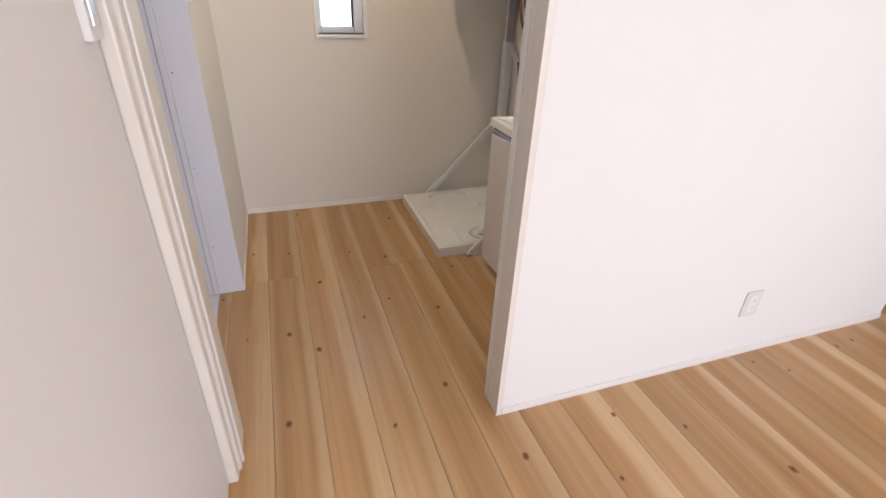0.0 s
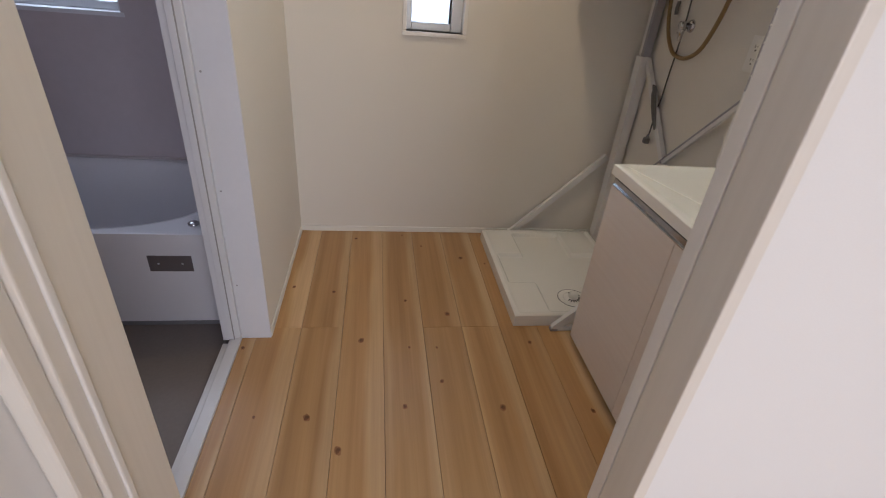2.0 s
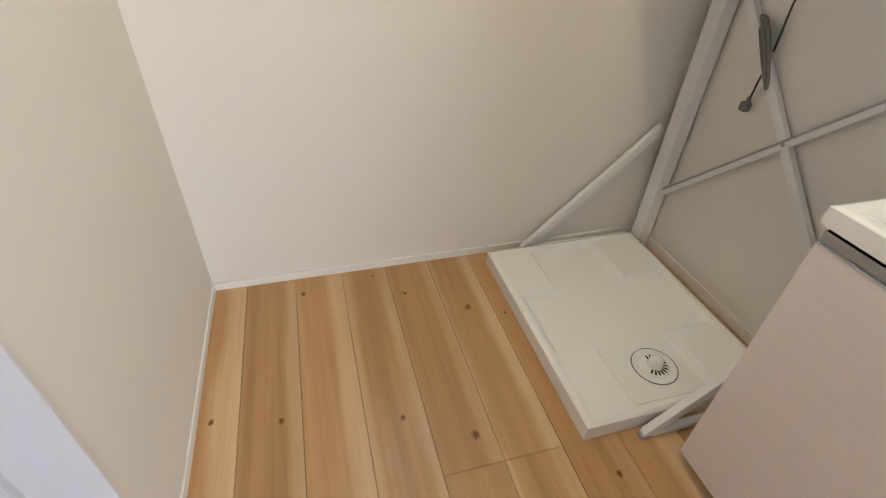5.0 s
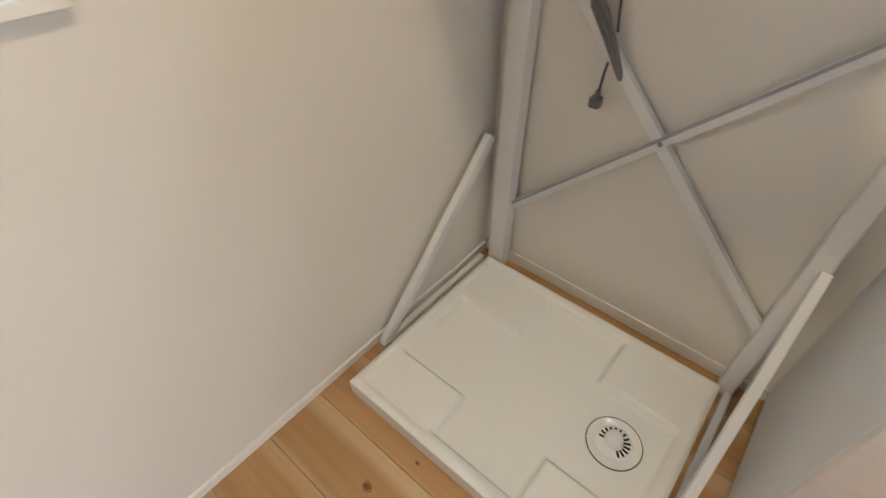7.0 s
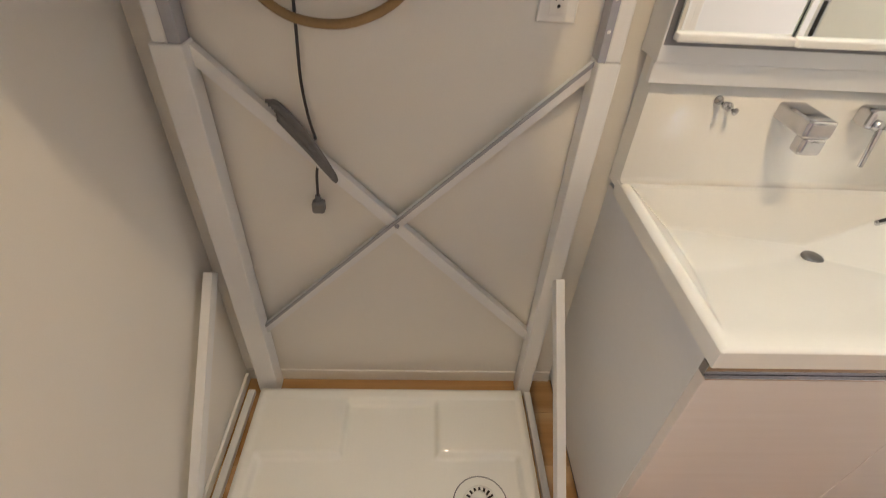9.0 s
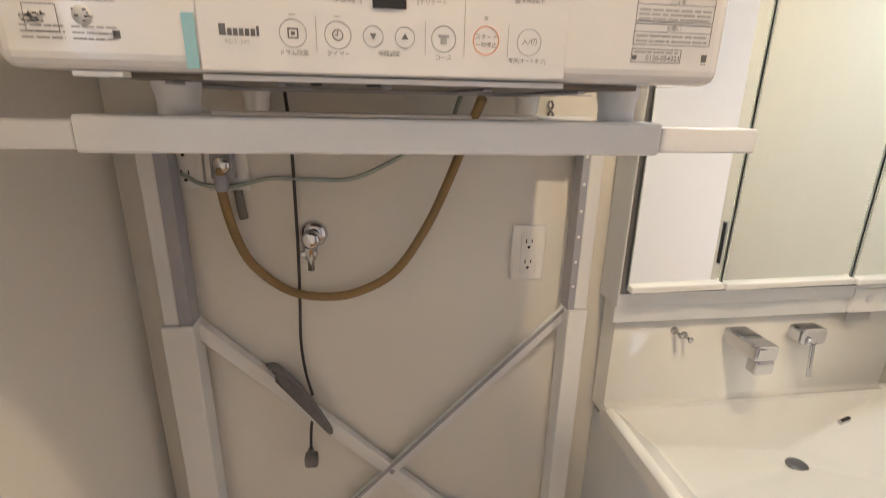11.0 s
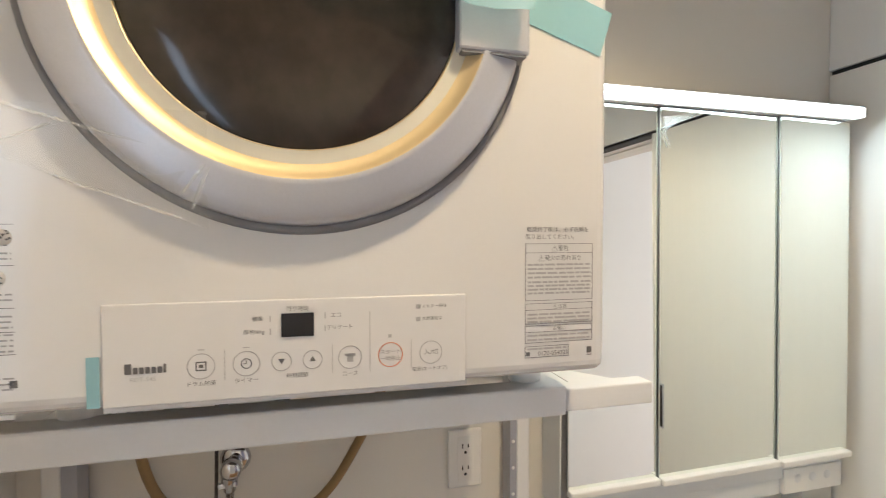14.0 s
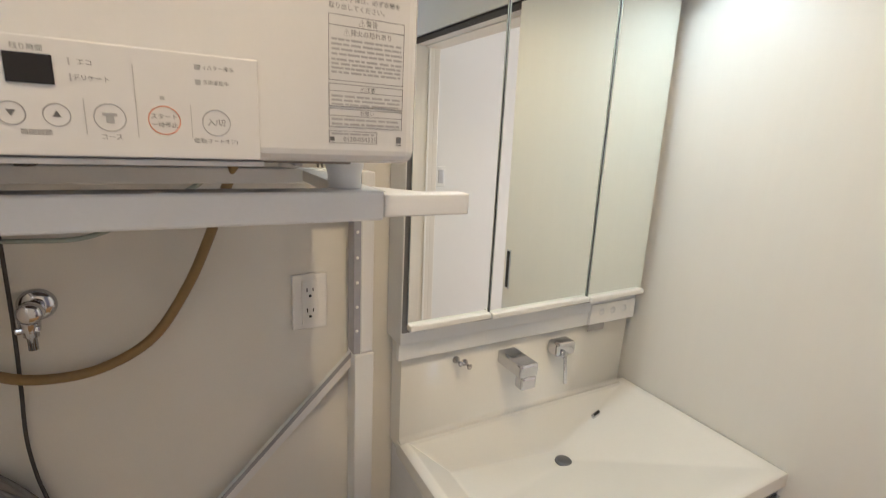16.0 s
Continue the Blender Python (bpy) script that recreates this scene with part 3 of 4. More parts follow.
for y in (-0.164, -0.768):
    s = -1 if y < -0.5 else 1
    part("side_arm", box(1.3125, 1.6295, y + s * 0.002, y - s * 0.034, 1.380, 1.3995, 0.0015), STEEL, st)
    gus = bmesh.new()
    outline = ((1.3125, s * 0.046 - 0.465 + s * 0.320), (1.3125, y + s * 0.0025), (1.385, y + s * 0.0025), (1.385, y + s * 0.006))
    lo, hi = [[gus.verts.new((a, b, z)) for a, b in outline] for z in (1.3965, 1.3995)]
    gus.faces.new(lo)
    gus.faces.new(hi)
    for k in range(4):
        gus.faces.new((lo[k], lo[(k + 1) % 4], hi[(k + 1) % 4], hi[k]))
    part("gusset", gus, STEEL, st, "small triangular corner plate")

# ---- the gas dryer ----
DX = 1.215
DY0, DY1, DZ0, DZ1 = -0.757, -0.181, 1.4415, 2.050
dr = thing("clothes_dryer", (1.45, -0.469, 1.4035), "white gas clothes dryer with round smoked door, still taped", "dryer")
part("cabinet", box(DX, 1.660, DY0, DY1, DZ0, DZ1, 0.012, seg=4), BODY, dr)
for x in (1.318, 1.640):
    for y in (-0.715, -0.265):
        part("foot", turned([(0.016, 0.0), (0.019, 0.004), (0.019, 0.018), (0.022, 0.030), (0.022, 0.046)], (x, y, 1.4035), "z", 24), STEEL, dr)
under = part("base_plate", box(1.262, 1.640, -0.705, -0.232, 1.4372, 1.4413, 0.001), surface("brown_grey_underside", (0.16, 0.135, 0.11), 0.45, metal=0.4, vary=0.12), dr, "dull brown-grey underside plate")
for y in (-0.655, -0.56, -0.465, -0.37, -0.275):
    part("rib", box(1.275, 1.622, y - 0.004, y + 0.004, 1.4335, 1.4370, 0.001), STEELD, under)
for x in (1.33, 1.44, 1.55):
    part("rib", box(x - 0.003, x + 0.003, -0.69, -0.245, 1.4325, 1.4334, 0.0003), STEELD, under)
part("front_lip", box(1.224, 1.238, -0.262, -0.226, 1.4370, 1.4412, 0.001), PLATE, under, "white folded corner lip")
part("front_lip", box(1.222, 1.240, -0.615, -0.320, 1.4365, 1.4412, 0.001), PANEL, under, "pale folded front lip")
for y, w in ((-0.405, 0.008), (-0.452, 0.012)):
    part("clip", box(1.226, 1.238, y - w / 2, y + w / 2, 1.4345, 1.4363, 0.0005), DARK, under, "small dark clip")
CY, CZ = -0.469, 1.776
door = part("door_ring", turned([(0.193, -0.002), (0.1928, 0.010), (0.1905, 0.0155), (0.1870, 0.0182), (0.1800, 0.0208), (0.1700, 0.0238), (0.1620, 0.0262), (0.1588, 0.0268), (0.1574, 0.0262)], (DX, CY, CZ), "x-", 96), SILVER, dr, "broad silver door ring")
# soft shadow round the door ring, built as a dark grey band
part("rim_shadow", turned([(0.2005, 0.0), (0.1996, 0.0045), (0.1960, 0.0065), (0.1931, 0.0050)], (DX, CY, CZ), "x-", 96), SHADOWG, door, "dark shadow band around the door ring")
part("bevel", turned([(0.1573, 0.0260), (0.1568, 0.0258), (0.1548, 0.0236), (0.1524, 0.0214), (0.1498, 0.0196), (0.1472, 0.0183), (0.1446, 0.0174)], (DX, CY, CZ), "x-", 96), GOLD, door, "champagne gold inner bevel")
band = part("inner_band", turned([(0.1445, 0.01735), (0.1420, 0.0168), (0.1390, 0.0163), (0.1360, 0.0160), (0.1338, 0.0159)], (DX, CY, CZ), "x-", 96), BEVEL, door, "satin champagne inner band")
part("bright_edge", turned([(0.1337, 0.0159), (0.1331, 0.0161), (0.1325, 0.0140)], (DX, CY, CZ), "x-", 96), GOLD, band)
part("window", turned([(0.1323, 0.0136), (0.131, 0.0152), (0.10, 0.020), (0.05, 0.0232), (0.0, 0.024)], (DX, CY, CZ), "x-", 96), SMOKE, door, "dark smoked glass")
hd = part("handle", box(1.1875, 1.2148, -0.661, -0.597, 1.731, 1.815, 0.0025, seg=2), SILVER, door, "silver grip block")
part("handle_gap", box(1.1890, 1.2100, -0.658, -0.600, 1.7288, 1.7308), SHADOWG, hd)
pn = part("control_panel", box(1.2132, 1.2160, -0.611, -0.323, 1.4430, 1.5225, 0.0012), PANEL, dr)
XP = 1.2130


def ring(y, z, r, w, mat, parent, x=XP):
    return part("button_ring", turned([(r - w, 0.0), (r - w, 0.0003), (r, 0.0003), (r, 0.0)], (x, y, z), "x-", 40), mat, parent)


def marks(name, rects, mat, parent, x=XP, label=""):
    bm = bmesh.new()
    for y0, y1, z0, z1 in rects:
        box(x - 0.0003, x, min(y0, y1), max(y0, y1), z0, z1, bm=bm)
    return tagged(part(name, bm, mat, parent, label), kind="stuff" if len(rects) > 1 else "")


def words(body, size, y, z, mat, parent, x=XP, centre=True):
    cu = bpy.data.curves.new("lettering", "FONT")
    cu.body, cu.size = body, size
    cu.align_x, cu.align_y = ("CENTER" if centre else "LEFT"), "CENTER"
    cu.resolution_u = 2
    tmp = bpy.data.objects.new("lettering", cu)
    me = bpy.data.meshes.new_from_object(tmp)
    bpy.data.objects.remove(tmp)
    bpy.data.curves.remove(cu)
    me.name = "lettering"
    me.transform(Matrix(((0, 0, -1, x - 0.0004), (-1, 0, 0, y), (0, 1, 0, z), (0, 0, 0, 1))))
    me.materials.clear()
    me.materials.append(mat)
    return part("lettering", me, mat, parent)


part("display", box(1.2119, 1.2130, -0.4785, -0.4525, 1.4915, 1.511, 0.0003), DISP, pn, "black digit display")
BZ = 1.4715
for y, r, mat in ((-0.392, 0.0103, INKL), (-0.4255, 0.0103, INKL), (-0.4525, 0.0080, INKL), (-0.4772, 0.0080, INKL), (-0.508, 0.0100, INKL), (-0.5425, 0.0108, INKO), (-0.5785, 0.0103, INKL)):
    ring(y, BZ, r, 0.0006, mat, pn)
for y in (-0.409, -0.493, -0.5605):
    marks("divider", [(y, y - 0.0005, 1.459, 1.484)], INKL, pn)
marks("divider", [(-0.5245, -0.525, 1.458, 1.510)], INKL, pn)
marks("brand_mark", [(-0.3385, -0.3432, 1.4685, 1.4765)] + [(-0.3444 - k * 0.0042, -0.3444 - k * 0.0042 - 0.0031, 1.4685, 1.4735) for k in range(5)] + [(-0.3654, -0.3672, 1.4685, 1.4755)], INK, pn)
words("RDT-54S", 0.0048, -0.351, 1.4640, INKL, pn)
words("残り時間", 0.0044, -0.4655, 1.5145, INK, pn)
words("標準", 0.0044, -0.4345, 1.5070, INK, pn)
words("厚物/6kg", 0.0044, -0.4315, 1.4965, INK, pn)
words("エコ", 0.0046, -0.4965, 1.5080, INK, pn)
words("デリケート", 0.0044, -0.4995, 1.4975, INK, pn)
marks("lamp_mark", [(-0.4435, -0.4445, 1.5045, 1.5095), (-0.4435, -0.4445, 1.494, 1.499), (-0.4870, -0.4880, 1.5055, 1.5105), (-0.4870, -0.4880, 1.495, 1.500),
                    (-0.5405, -0.5435, 1.4865, 1.4893), (-0.565, -0.569, 1.5105, 1.5145), (-0.565, -0.569, 1.4995, 1.5035), (-0.3895, -0.3945, 1.4842, 1.4850), (-0.423, -0.428, 1.4842, 1.4850)], INKL, pn)
words("フィルター掃除", 0.0038, -0.5795, 1.5125, INK, pn)
words("衣類運転中", 0.0038, -0.5795, 1.5015, INK, pn)
words("ドラム除菌", 0.0044, -0.392, 1.4575, INK, pn)
words("タイマー", 0.0046, -0.4255, 1.4578, INK, pn)
words("時間調節", 0.0044, -0.465, 1.4590, INK, pn)
words("コース", 0.0046, -0.508, 1.4575, INK, pn)
words("スタート", 0.0046, -0.5425, 1.4740, INK, pn)
words("一時停止", 0.0044, -0.5425, 1.4680, INK, pn)
words("入/切", 0.0058, -0.5785, 1.4715, INK, pn)
words("電源(オートオフ)", 0.0042, -0.5775, 1.4570, INK, pn)
words("▼", 0.0058, -0.4525, 1.4712, INK, pn)
words("▲", 0.0058, -0.4772, 1.4718, INK, pn)
marks("drum_icon", [(-0.388, -0.396, 1.4678, 1.4688), (-0.388, -0.396, 1.4742, 1.4752), (-0.388, -0.389, 1.4678, 1.4752), (-0.395, -0.396, 1.4678, 1.4752), (-0.3905, -0.3935, 1.4702, 1.4728)], INK, pn)
ring(-0.4255, BZ, 0.0042, 0.0007, INK, pn)
marks("clock_hand", [(-0.4252, -0.4258, 1.4713, 1.4745), (-0.4235, -0.4258, 1.4711, 1.4717)], INK, pn)
marks("shirt_icon", [(-0.5055, -0.5105, 1.4675, 1.4735), (-0.5035, -0.5125, 1.4725, 1.4748)], INKL, pn)

# printed labels on the cabinet front
XL = 1.2149
LN = []
for z in (1.5670, 1.5585, 1.5135, 1.5105, 1.5045, 1.4915, 1.4895, 1.4835, 1.4735):
    LN.append((-0.6695, -0.7400, z, z + 0.0004))
for a, b in ((1.5135, 1.5670), (1.4915, 1.5105), (1.4735, 1.4895)):
    LN += [(-0.6695, -0.6699, a, b), (-0.7396, -0.7400, a, b)]
LN += [(-0.6695, -0.715, 1.4700, 1.4704), (-0.6695, -0.715, 1.4595, 1.4599), (-0.6695, -0.6699, 1.4595, 1.4704), (-0.7146, -0.715, 1.4595, 1.4704)]
lab = marks("warning_label", LN, INK, dr, XL, "printed warning label")
words("乾燥終了後は、必ず衣類を", 0.0054, -0.7030, 1.5805, INK, lab, XL)
words("取り出してください。", 0.0054, -0.6965, 1.5735, INK, lab, XL)
words("⚠警告", 0.0056, -0.705, 1.5627, INK, lab, XL)
words("⚠発火の恐れあり", 0.0056, -0.705, 1.5535, INK, lab, XL)
words("⚠注意", 0.0046, -0.705, 1.5073, INK, lab, XL)
words("お願い", 0.0046, -0.705, 1.4864, INK, lab, XL)
words("0120-054321", 0.0060, -0.6985, 1.4630, INK, lab, XL)
RB = []
rr = random.Random(4)
for z in (1.5475, 1.5435, 1.5395, 1.5355, 1.5310, 1.5275, 1.5240, 1.5205, 1.5005, 1.4970, 1.4935, 1.4805, 1.4765, 1.4678):
    y = -0.672
    end = -0.737 if z < 1.53 or z > 1.54 else -0.738
    if 1.466 < z < 1.469:
        end = -0.712
    while y > end:
        w = rr.uniform(0.003, 0.011)
        RB.append((y, max(y - w, end), z - 0.0009, z + 0.0009))
        y -= w + rr.uniform(0.0006, 0.0022)
marks("small_print", RB, INKL, lab, XL)
marks("code_block", [(-0.6705, -0.6745, 1.4615, 1.4650), (-0.7345, -0.7395, 1.4610, 1.4670), (-0.7345, -0.7395, 1.4590, 1.4597)], INK, lab, XL)

L2 = [(-0.2, -0.2685, z, z + 0.0004) for z in (1.5830, 1.5530, 1.5220, 1.5045, 1.4880)]
lb2 = marks("instruction_label", L2, INK, dr, XL, "printed instruction label")
P2 = []
for z0, rows in ((1.5575, 2), (1.5275, 2), (1.5075, 3), (1.4900, 4), (1.4620, 3)):
    for k in range(rows):
        for y0, y1 in ((-0.203, -0.232), (-0.237, -0.267)):
            y = y0
            while y > y1:
                w = rr.uniform(0.003, 0.009)
                P2.append((y, max(y - w, y1), z0 + k * 0.0040, z0 + k * 0.0040 + 0.0013))
                y -= w + rr.uniform(0.0006, 0.002)
marks("small_print", P2, surface("print_mid_grey", (0.32, 0.31, 0.305), 0.6, vary=0.1), lb2, XL)
for y, z, r in ((-0.221, 1.5740, 0.0055), (-0.2475, 1.5725, 0.0065), (-0.2620, 1.5735, 0.0060), (-0.216, 1.5425, 0.0080), (-0.231, 1.5445, 0.0075), (-0.257, 1.5440, 0.0065), (-0.2455, 1.4785, 0.0070), (-0.2085, 1.4760, 0.0045), (-0.2150, 1.4760, 0.0045)):
    disc = part("pictogram", turned([(0.0, 0.0002), (r, 0.0002), (r, 0.0)], (XL, y, z), "x-", 20), PALE, lb2)
    bits = []
    for k in range(9):
        a, q = rr.uniform(0, math.tau), r * rr.uniform(0.15, 1.05)
        w, h = rr.uniform(0.0008, 0.0035), rr.uniform(0.0006, 0.0016)
        bits.append((y + q * math.cos(a), y + q * math.cos(a) - w, z + q * math.sin(a), z + q * math.sin(a) + h))
    marks("pictogram_detail", bits, INK, disc, XL - 0.0003)
marks("pictogram", [(-0.2070, -0.2290, 1.4845, 1.4850), (-0.2070, -0.2290, 1.4665, 1.4670), (-0.2070, -0.2074, 1.4665, 1.4850), (-0.2286, -0.2290, 1.4665, 1.4850), (-0.2640, -0.2690, 1.4635, 1.4690)], INK, lb2, XL)

# protective tape and film left on the dryer


def draped(y0, y1, z0, z1, x, amp, seed, drop=None, ny=26, nz=14):
    """A thin wrinkled sheet in front of the dryer; drop(u) lowers its bottom edge."""
    bm = bmesh.new()
    g = []
    for j in range(nz + 1):
        row = []
        for i in range(ny + 1):
            u, v = i / ny, j / nz
            zb = z0 - (drop(u) if drop else 0)
            y, z = y0 + (y1 - y0) * u, zb + (z1 - zb) * v
            n = noise.noise(Vector((y * 22 + seed, z * 34, seed)))
            m2 = noise.noise(Vector((y * 70, z * 60 + seed, seed + 3)))
            crease = max(0.0, 1 - abs(noise.noise(Vector((y * 9 + z * 13, seed, z * 4))) * 9))
            row.append(bm.verts.new((x - amp * (0.7 + 0.6 * n + 1.1 * crease), y, z + 0.0015 * m2)))
        g.append(row)
    for j in range(nz):
        for i in range(ny):
            bm.faces.new((g[j][i], g[j][i + 1], g[j + 1][i + 1], g[j + 1][i])).smooth = True
    return bm


tp = part("tape", bar((1.2142, -0.650, 1.800), (1.2142, -0.752, 1.768), 0.0005, 0.044, bev=0), TAPE, dr, "translucent teal packing tape")
part("tape", bar((1.2142, -0.184, 1.752), (1.2142, -0.285, 1.785), 0.0005, 0.036, bev=0), TAPE, dr, "translucent teal packing tape")
part("tape", box(1.2138, 1.2142, -0.3215, -0.3126, 1.4440, 1.4830), TAPE, dr, "translucent teal packing tape")
over = part("film", draped(-0.300, -0.657, 1.797, 1.90, 1.178, 0.004, 2.0, lambda u: 0.034 * u + 0.006 * math.sin(u * 9.0), 80, 30), film_sheet("teal_wrap", (0.58, 0.83, 0.87), 0.10, 0.46), dr, "crumpled clear film over the door")
loose = part("film", draped(-0.262, -0.402, 1.632, 1.668, 1.2000, 0.0045, 5.0, lambda u: 0.052 * u, 60, 30), FILM, dr, "loose clear protective film")
FOLD = film_sheet("folded_wrap", (0.97, 0.97, 0.96), 0.12, 0.13)
for p, q, w in (((1.2040, -0.268, 1.668), (1.1950, -0.330, 1.650), 0.0022), ((1.1950, -0.330, 1.650), (1.1900, -0.400, 1.632), 0.0016), ((1.2030, -0.300, 1.618), (1.1915, -0.384, 1.588), 0.0018),
                ((1.1900, -0.404, 1.626), (1.1920, -0.392, 1.594), 0.0045), ((1.1895, -0.402, 1.628), (1.1910, -0.386, 1.606), 0.0020), ((1.2030, -0.264, 1.640), (1.1990, -0.300, 1.654), 0.0014)):
    part("fold", bar(p, q, 0.0016, w, up=(0.4, 0, 1), bev=0.0003), FOLD, loose)
# highlights drawn as pale bars on creases of the film over the door and its grip
CREASE = film_sheet("crease_highlight", (0.95, 0.98, 0.98), 0.08, 0.45)
rf = random.Random(21)
for k in range(9):
    y, z = rf.uniform(-0.645, -0.535), rf.uniform(1.796, 1.825)
    a, l = rf.uniform(-0.7, 0.9), rf.uniform(0.012, 0.030)
    p0, p1 = Vector((1.1755, y, z)), Vector((1.1725, y - l * math.cos(a), z + l * math.sin(a)))
    part("crease", bar(p0, p1, 0.0022, rf.uniform(0.0012, 0.0034), up=(0.4, 0, 1), bev=0.0004), CREASE, over)

# ---- the vanity ----
VY0, VY1 = -1.704, -0.950
va = thing("vanity_cabinet", (1.46, -1.33, 0), "pale grained two-door vanity cabinet with a metal edge pull", "vanity")
part("body", box(1.226, 1.706, VY0 + 0.017, VY1 - 0.017, 0.035, 0.640, 0.0015), SIDE, va)
part("side_panel", box(1.226, 1.706, VY1 - 0.0165, VY1, 0.035, 0.7435, 0.0015), SIDE, va, "grey-white side panel")
part("side_panel", box(1.226, 1.706, VY0, VY0 + 0.0165, 0.035, 0.7435, 0.0015), SIDE, va, "grey-white side panel")
part("plinth", box(1.260, 1.700, VY0 + 0.01, VY1 - 0.01, 0.0, 0.0345), SHADOWG, va, "dark recessed plinth")
part("door", box(1.205, 1.2255, -1.3546, VY1, 0.040, 0.7085, 0.0015), SHEET, va)
part("door", box(1.205, 1.2255, VY0, -1.3562, 0.040, 0.7085, 0.0015), SHEET, va)
hp = part("edge_pull", box(1.2035, 1.2100, VY0, VY1, 0.7090, 0.7125, 0.0008), CHROME, va, "bright full-width metal edge pull")
part("pull_channel", box(1.2105, 1.2255, VY0, VY1, 0.7090, 0.7330, 0.0006), DCHROME, hp)
part("pull_shadow", box(1.2190, 1.2257, VY0, VY1, 0.7335, 0.7440), DARK, hp)

BX0, BX1 = 1.198, 1.660


def basin_height(X, Y):
    """Flat rim with four sloping planes that run down to a shallow floor at the plug."""
    planes = (0.782 - (X - 1.226) * 0.365,
              0.782 - (-0.962 - Y) * 0.90,
              0.782 - (Y + 1.664) * 0.43,
              0.782 - (1.642 - X) * 2.6,
              0.694 - (-1.055 - Y) * 0.10)
    k = 420.0
    bowl = np.log(sum(np.exp(k * (p - 0.70)) for p in planes)) / k + 0.70
    top = -np.log(np.exp(-k * (bowl - 0.70)) + np.exp(-k * 0.0820)) / k + 0.70
    edge = 0.004 * (1 - inside(X, BX0 + 0.004, 1.80, 0.008) * inside(Y, -1.688, -0.946, 0.008))
    return top - edge


bs = thing("washbasin", (1.43, -1.33, 0.745), "glossy white one-piece washbasin top on the vanity", "washbasin")
part("basin", relief(BX0, BX1, -1.692, -0.942, basin_height, 130, 200, 0.7450, False), BASIN, bs)


def splash_profile():
    """Upstand with a coved foot."""
    bm = bmesh.new()
    prof = [(1.650, 1.030)] + [(1.650 - 0.012 * (1 - math.cos(a)), 0.794 - 0.012 * math.sin(a)) for a in np.linspace(0, math.pi / 2, 7)] + [(1.638, 0.7600), (1.704, 0.7600), (1.704, 1.030)]
    a = [bm.verts.new((x, -1.652, z)) for x, z in prof]
    b = [bm.verts.new((x, -0.944, z)) for x, z in prof]
    n = len(prof)
    for k in range(n):
        f = bm.faces.new((a[k], a[(k + 1) % n], b[(k + 1) % n], b[k]))
        f.smooth = k < 7
    bm.faces.new(a)
    bm.faces.new(b)
    return bm


part("upstand", splash_profile(), BASIN, bs)
part("plug", turned([(0.0, 0.006), (0.016, 0.006), (0.021, 0.004), (0.022, 0.0)], (1.545, -1.362, 0.6690), "z", 32), DSTEEL, bs, "round dark metal plug")
part("overflow", bar((1.604, -1.514, 0.7215), (1.604, -1.540, 0.7325), 0.010, 0.012, bev=0.003), CHROME, bs, "small oval metal overflow")
part("overflow_slot", bar((1.602, -1.518, 0.7290), (1.602, -1.537, 0.7370), 0.006, 0.004, bev=0.0005), DARK, bs)

fc = thing("tap", (1.65, -1.23, 0.945), "square chrome wall-mounted basin spout", "tap")
part("spout", box(1.552, 1.6495, -1.252, -1.200, 0.932, 0.966, 0.006, seg=3), CHROME, fc)
part("nozzle", box(1.552, 1.582, -1.250, -1.206, 0.900, 0.934, 0.007, seg=3), CHROME, fc)
lv = thing("tap_lever", (1.65, -1.385, 0.95), "square chrome mixer control with a slim lever", "tap lever")
part("block", box(1.607, 1.6495, -1.422, -1.358, 0.930, 0.968, 0.009, seg=3), CHROME, lv)
part("collar", turned([(0.010, 0.0), (0.010, 0.012), (0.0, 0.014)], (1.612, -1.378, 0.940), "x-", 20), CHROME, lv)
part("lever", bar((1.600, -1.379, 0.938), (1.592, -1.381, 0.862), 0.009, 0.007, up=(1, 0, 0), bev=0.002), CHROME, lv)
hk = thing("hose_hook", (1.65, -1.09, 0.955), "small chrome double hook on the basin upstand", "hook")
part("pin", turned([(0.0085, 0.0), (0.0085, 0.004), (0.004, 0.006), (0.004, 0.024), (0.007, 0.026), (0.0, 0.030)], (1.6495, -1.082, 0.962), "x-", 16), CHROME, hk)
part("pin", turned([(0.0085, 0.0), (0.0085, 0.004), (0.004, 0.006), (0.004, 0.024), (0.007, 0.026), (0.0, 0.030)], (1.6495, -1.106, 0.950), "x-", 16), CHROME, hk)

# ---- the mirror cabinet ----
mc = thing("mirror_cabinet", (1.65, -1.29, 1.03), "white three-door mirror cabinet with a lit top strip", "mirror cabinet")
MX = 1.613
part("body", box(1.6295, 1.706, -1.650, -0.930, 1.0305, 1.8340, 0.002), SIDE, mc)
part("apron", box(1.636, 1.6500, -1.650, -0.930, 0.992, 1.030, 0.002), SIDE, mc)


def hung(bm, a, b):
    """Turns a door slightly on its hinge and leans it back a little from its foot."""
    bmesh.ops.rotate(bm, cent=(MX, (a + b) / 2, 0), matrix=Matrix.Rotation(radians(1.5), 3, "Z"), verts=bm.verts)
    bmesh.ops.rotate(bm, cent=(MX, 0, 1.086), matrix=Matrix.Rotation(radians(0.75), 3, "Y"), verts=bm.verts)
    return bm


for a, b in ((-1.1402, -0.938), (-1.4446, -1.1409), (-1.648, -1.4453)):
    d = part("mirror_door", hung(box(MX + 0.0015, 1.6180, a, b, 1.075, 1.832, 0.0008), a, b), MEDGE, mc, "grey mirror backing")
    part("mirror", hung(box(MX, MX + 0.0012, a + 0.0004, b - 0.0004, 1.086, 1.831), a, b), MIRROR, d, "clear silvered mirror")
    part("edge_strip", hung(box(1.600, 1.6205, a, b, 1.0725, 1.0865, 0.003), a, b), TRIM, d, "rounded white lower edge")
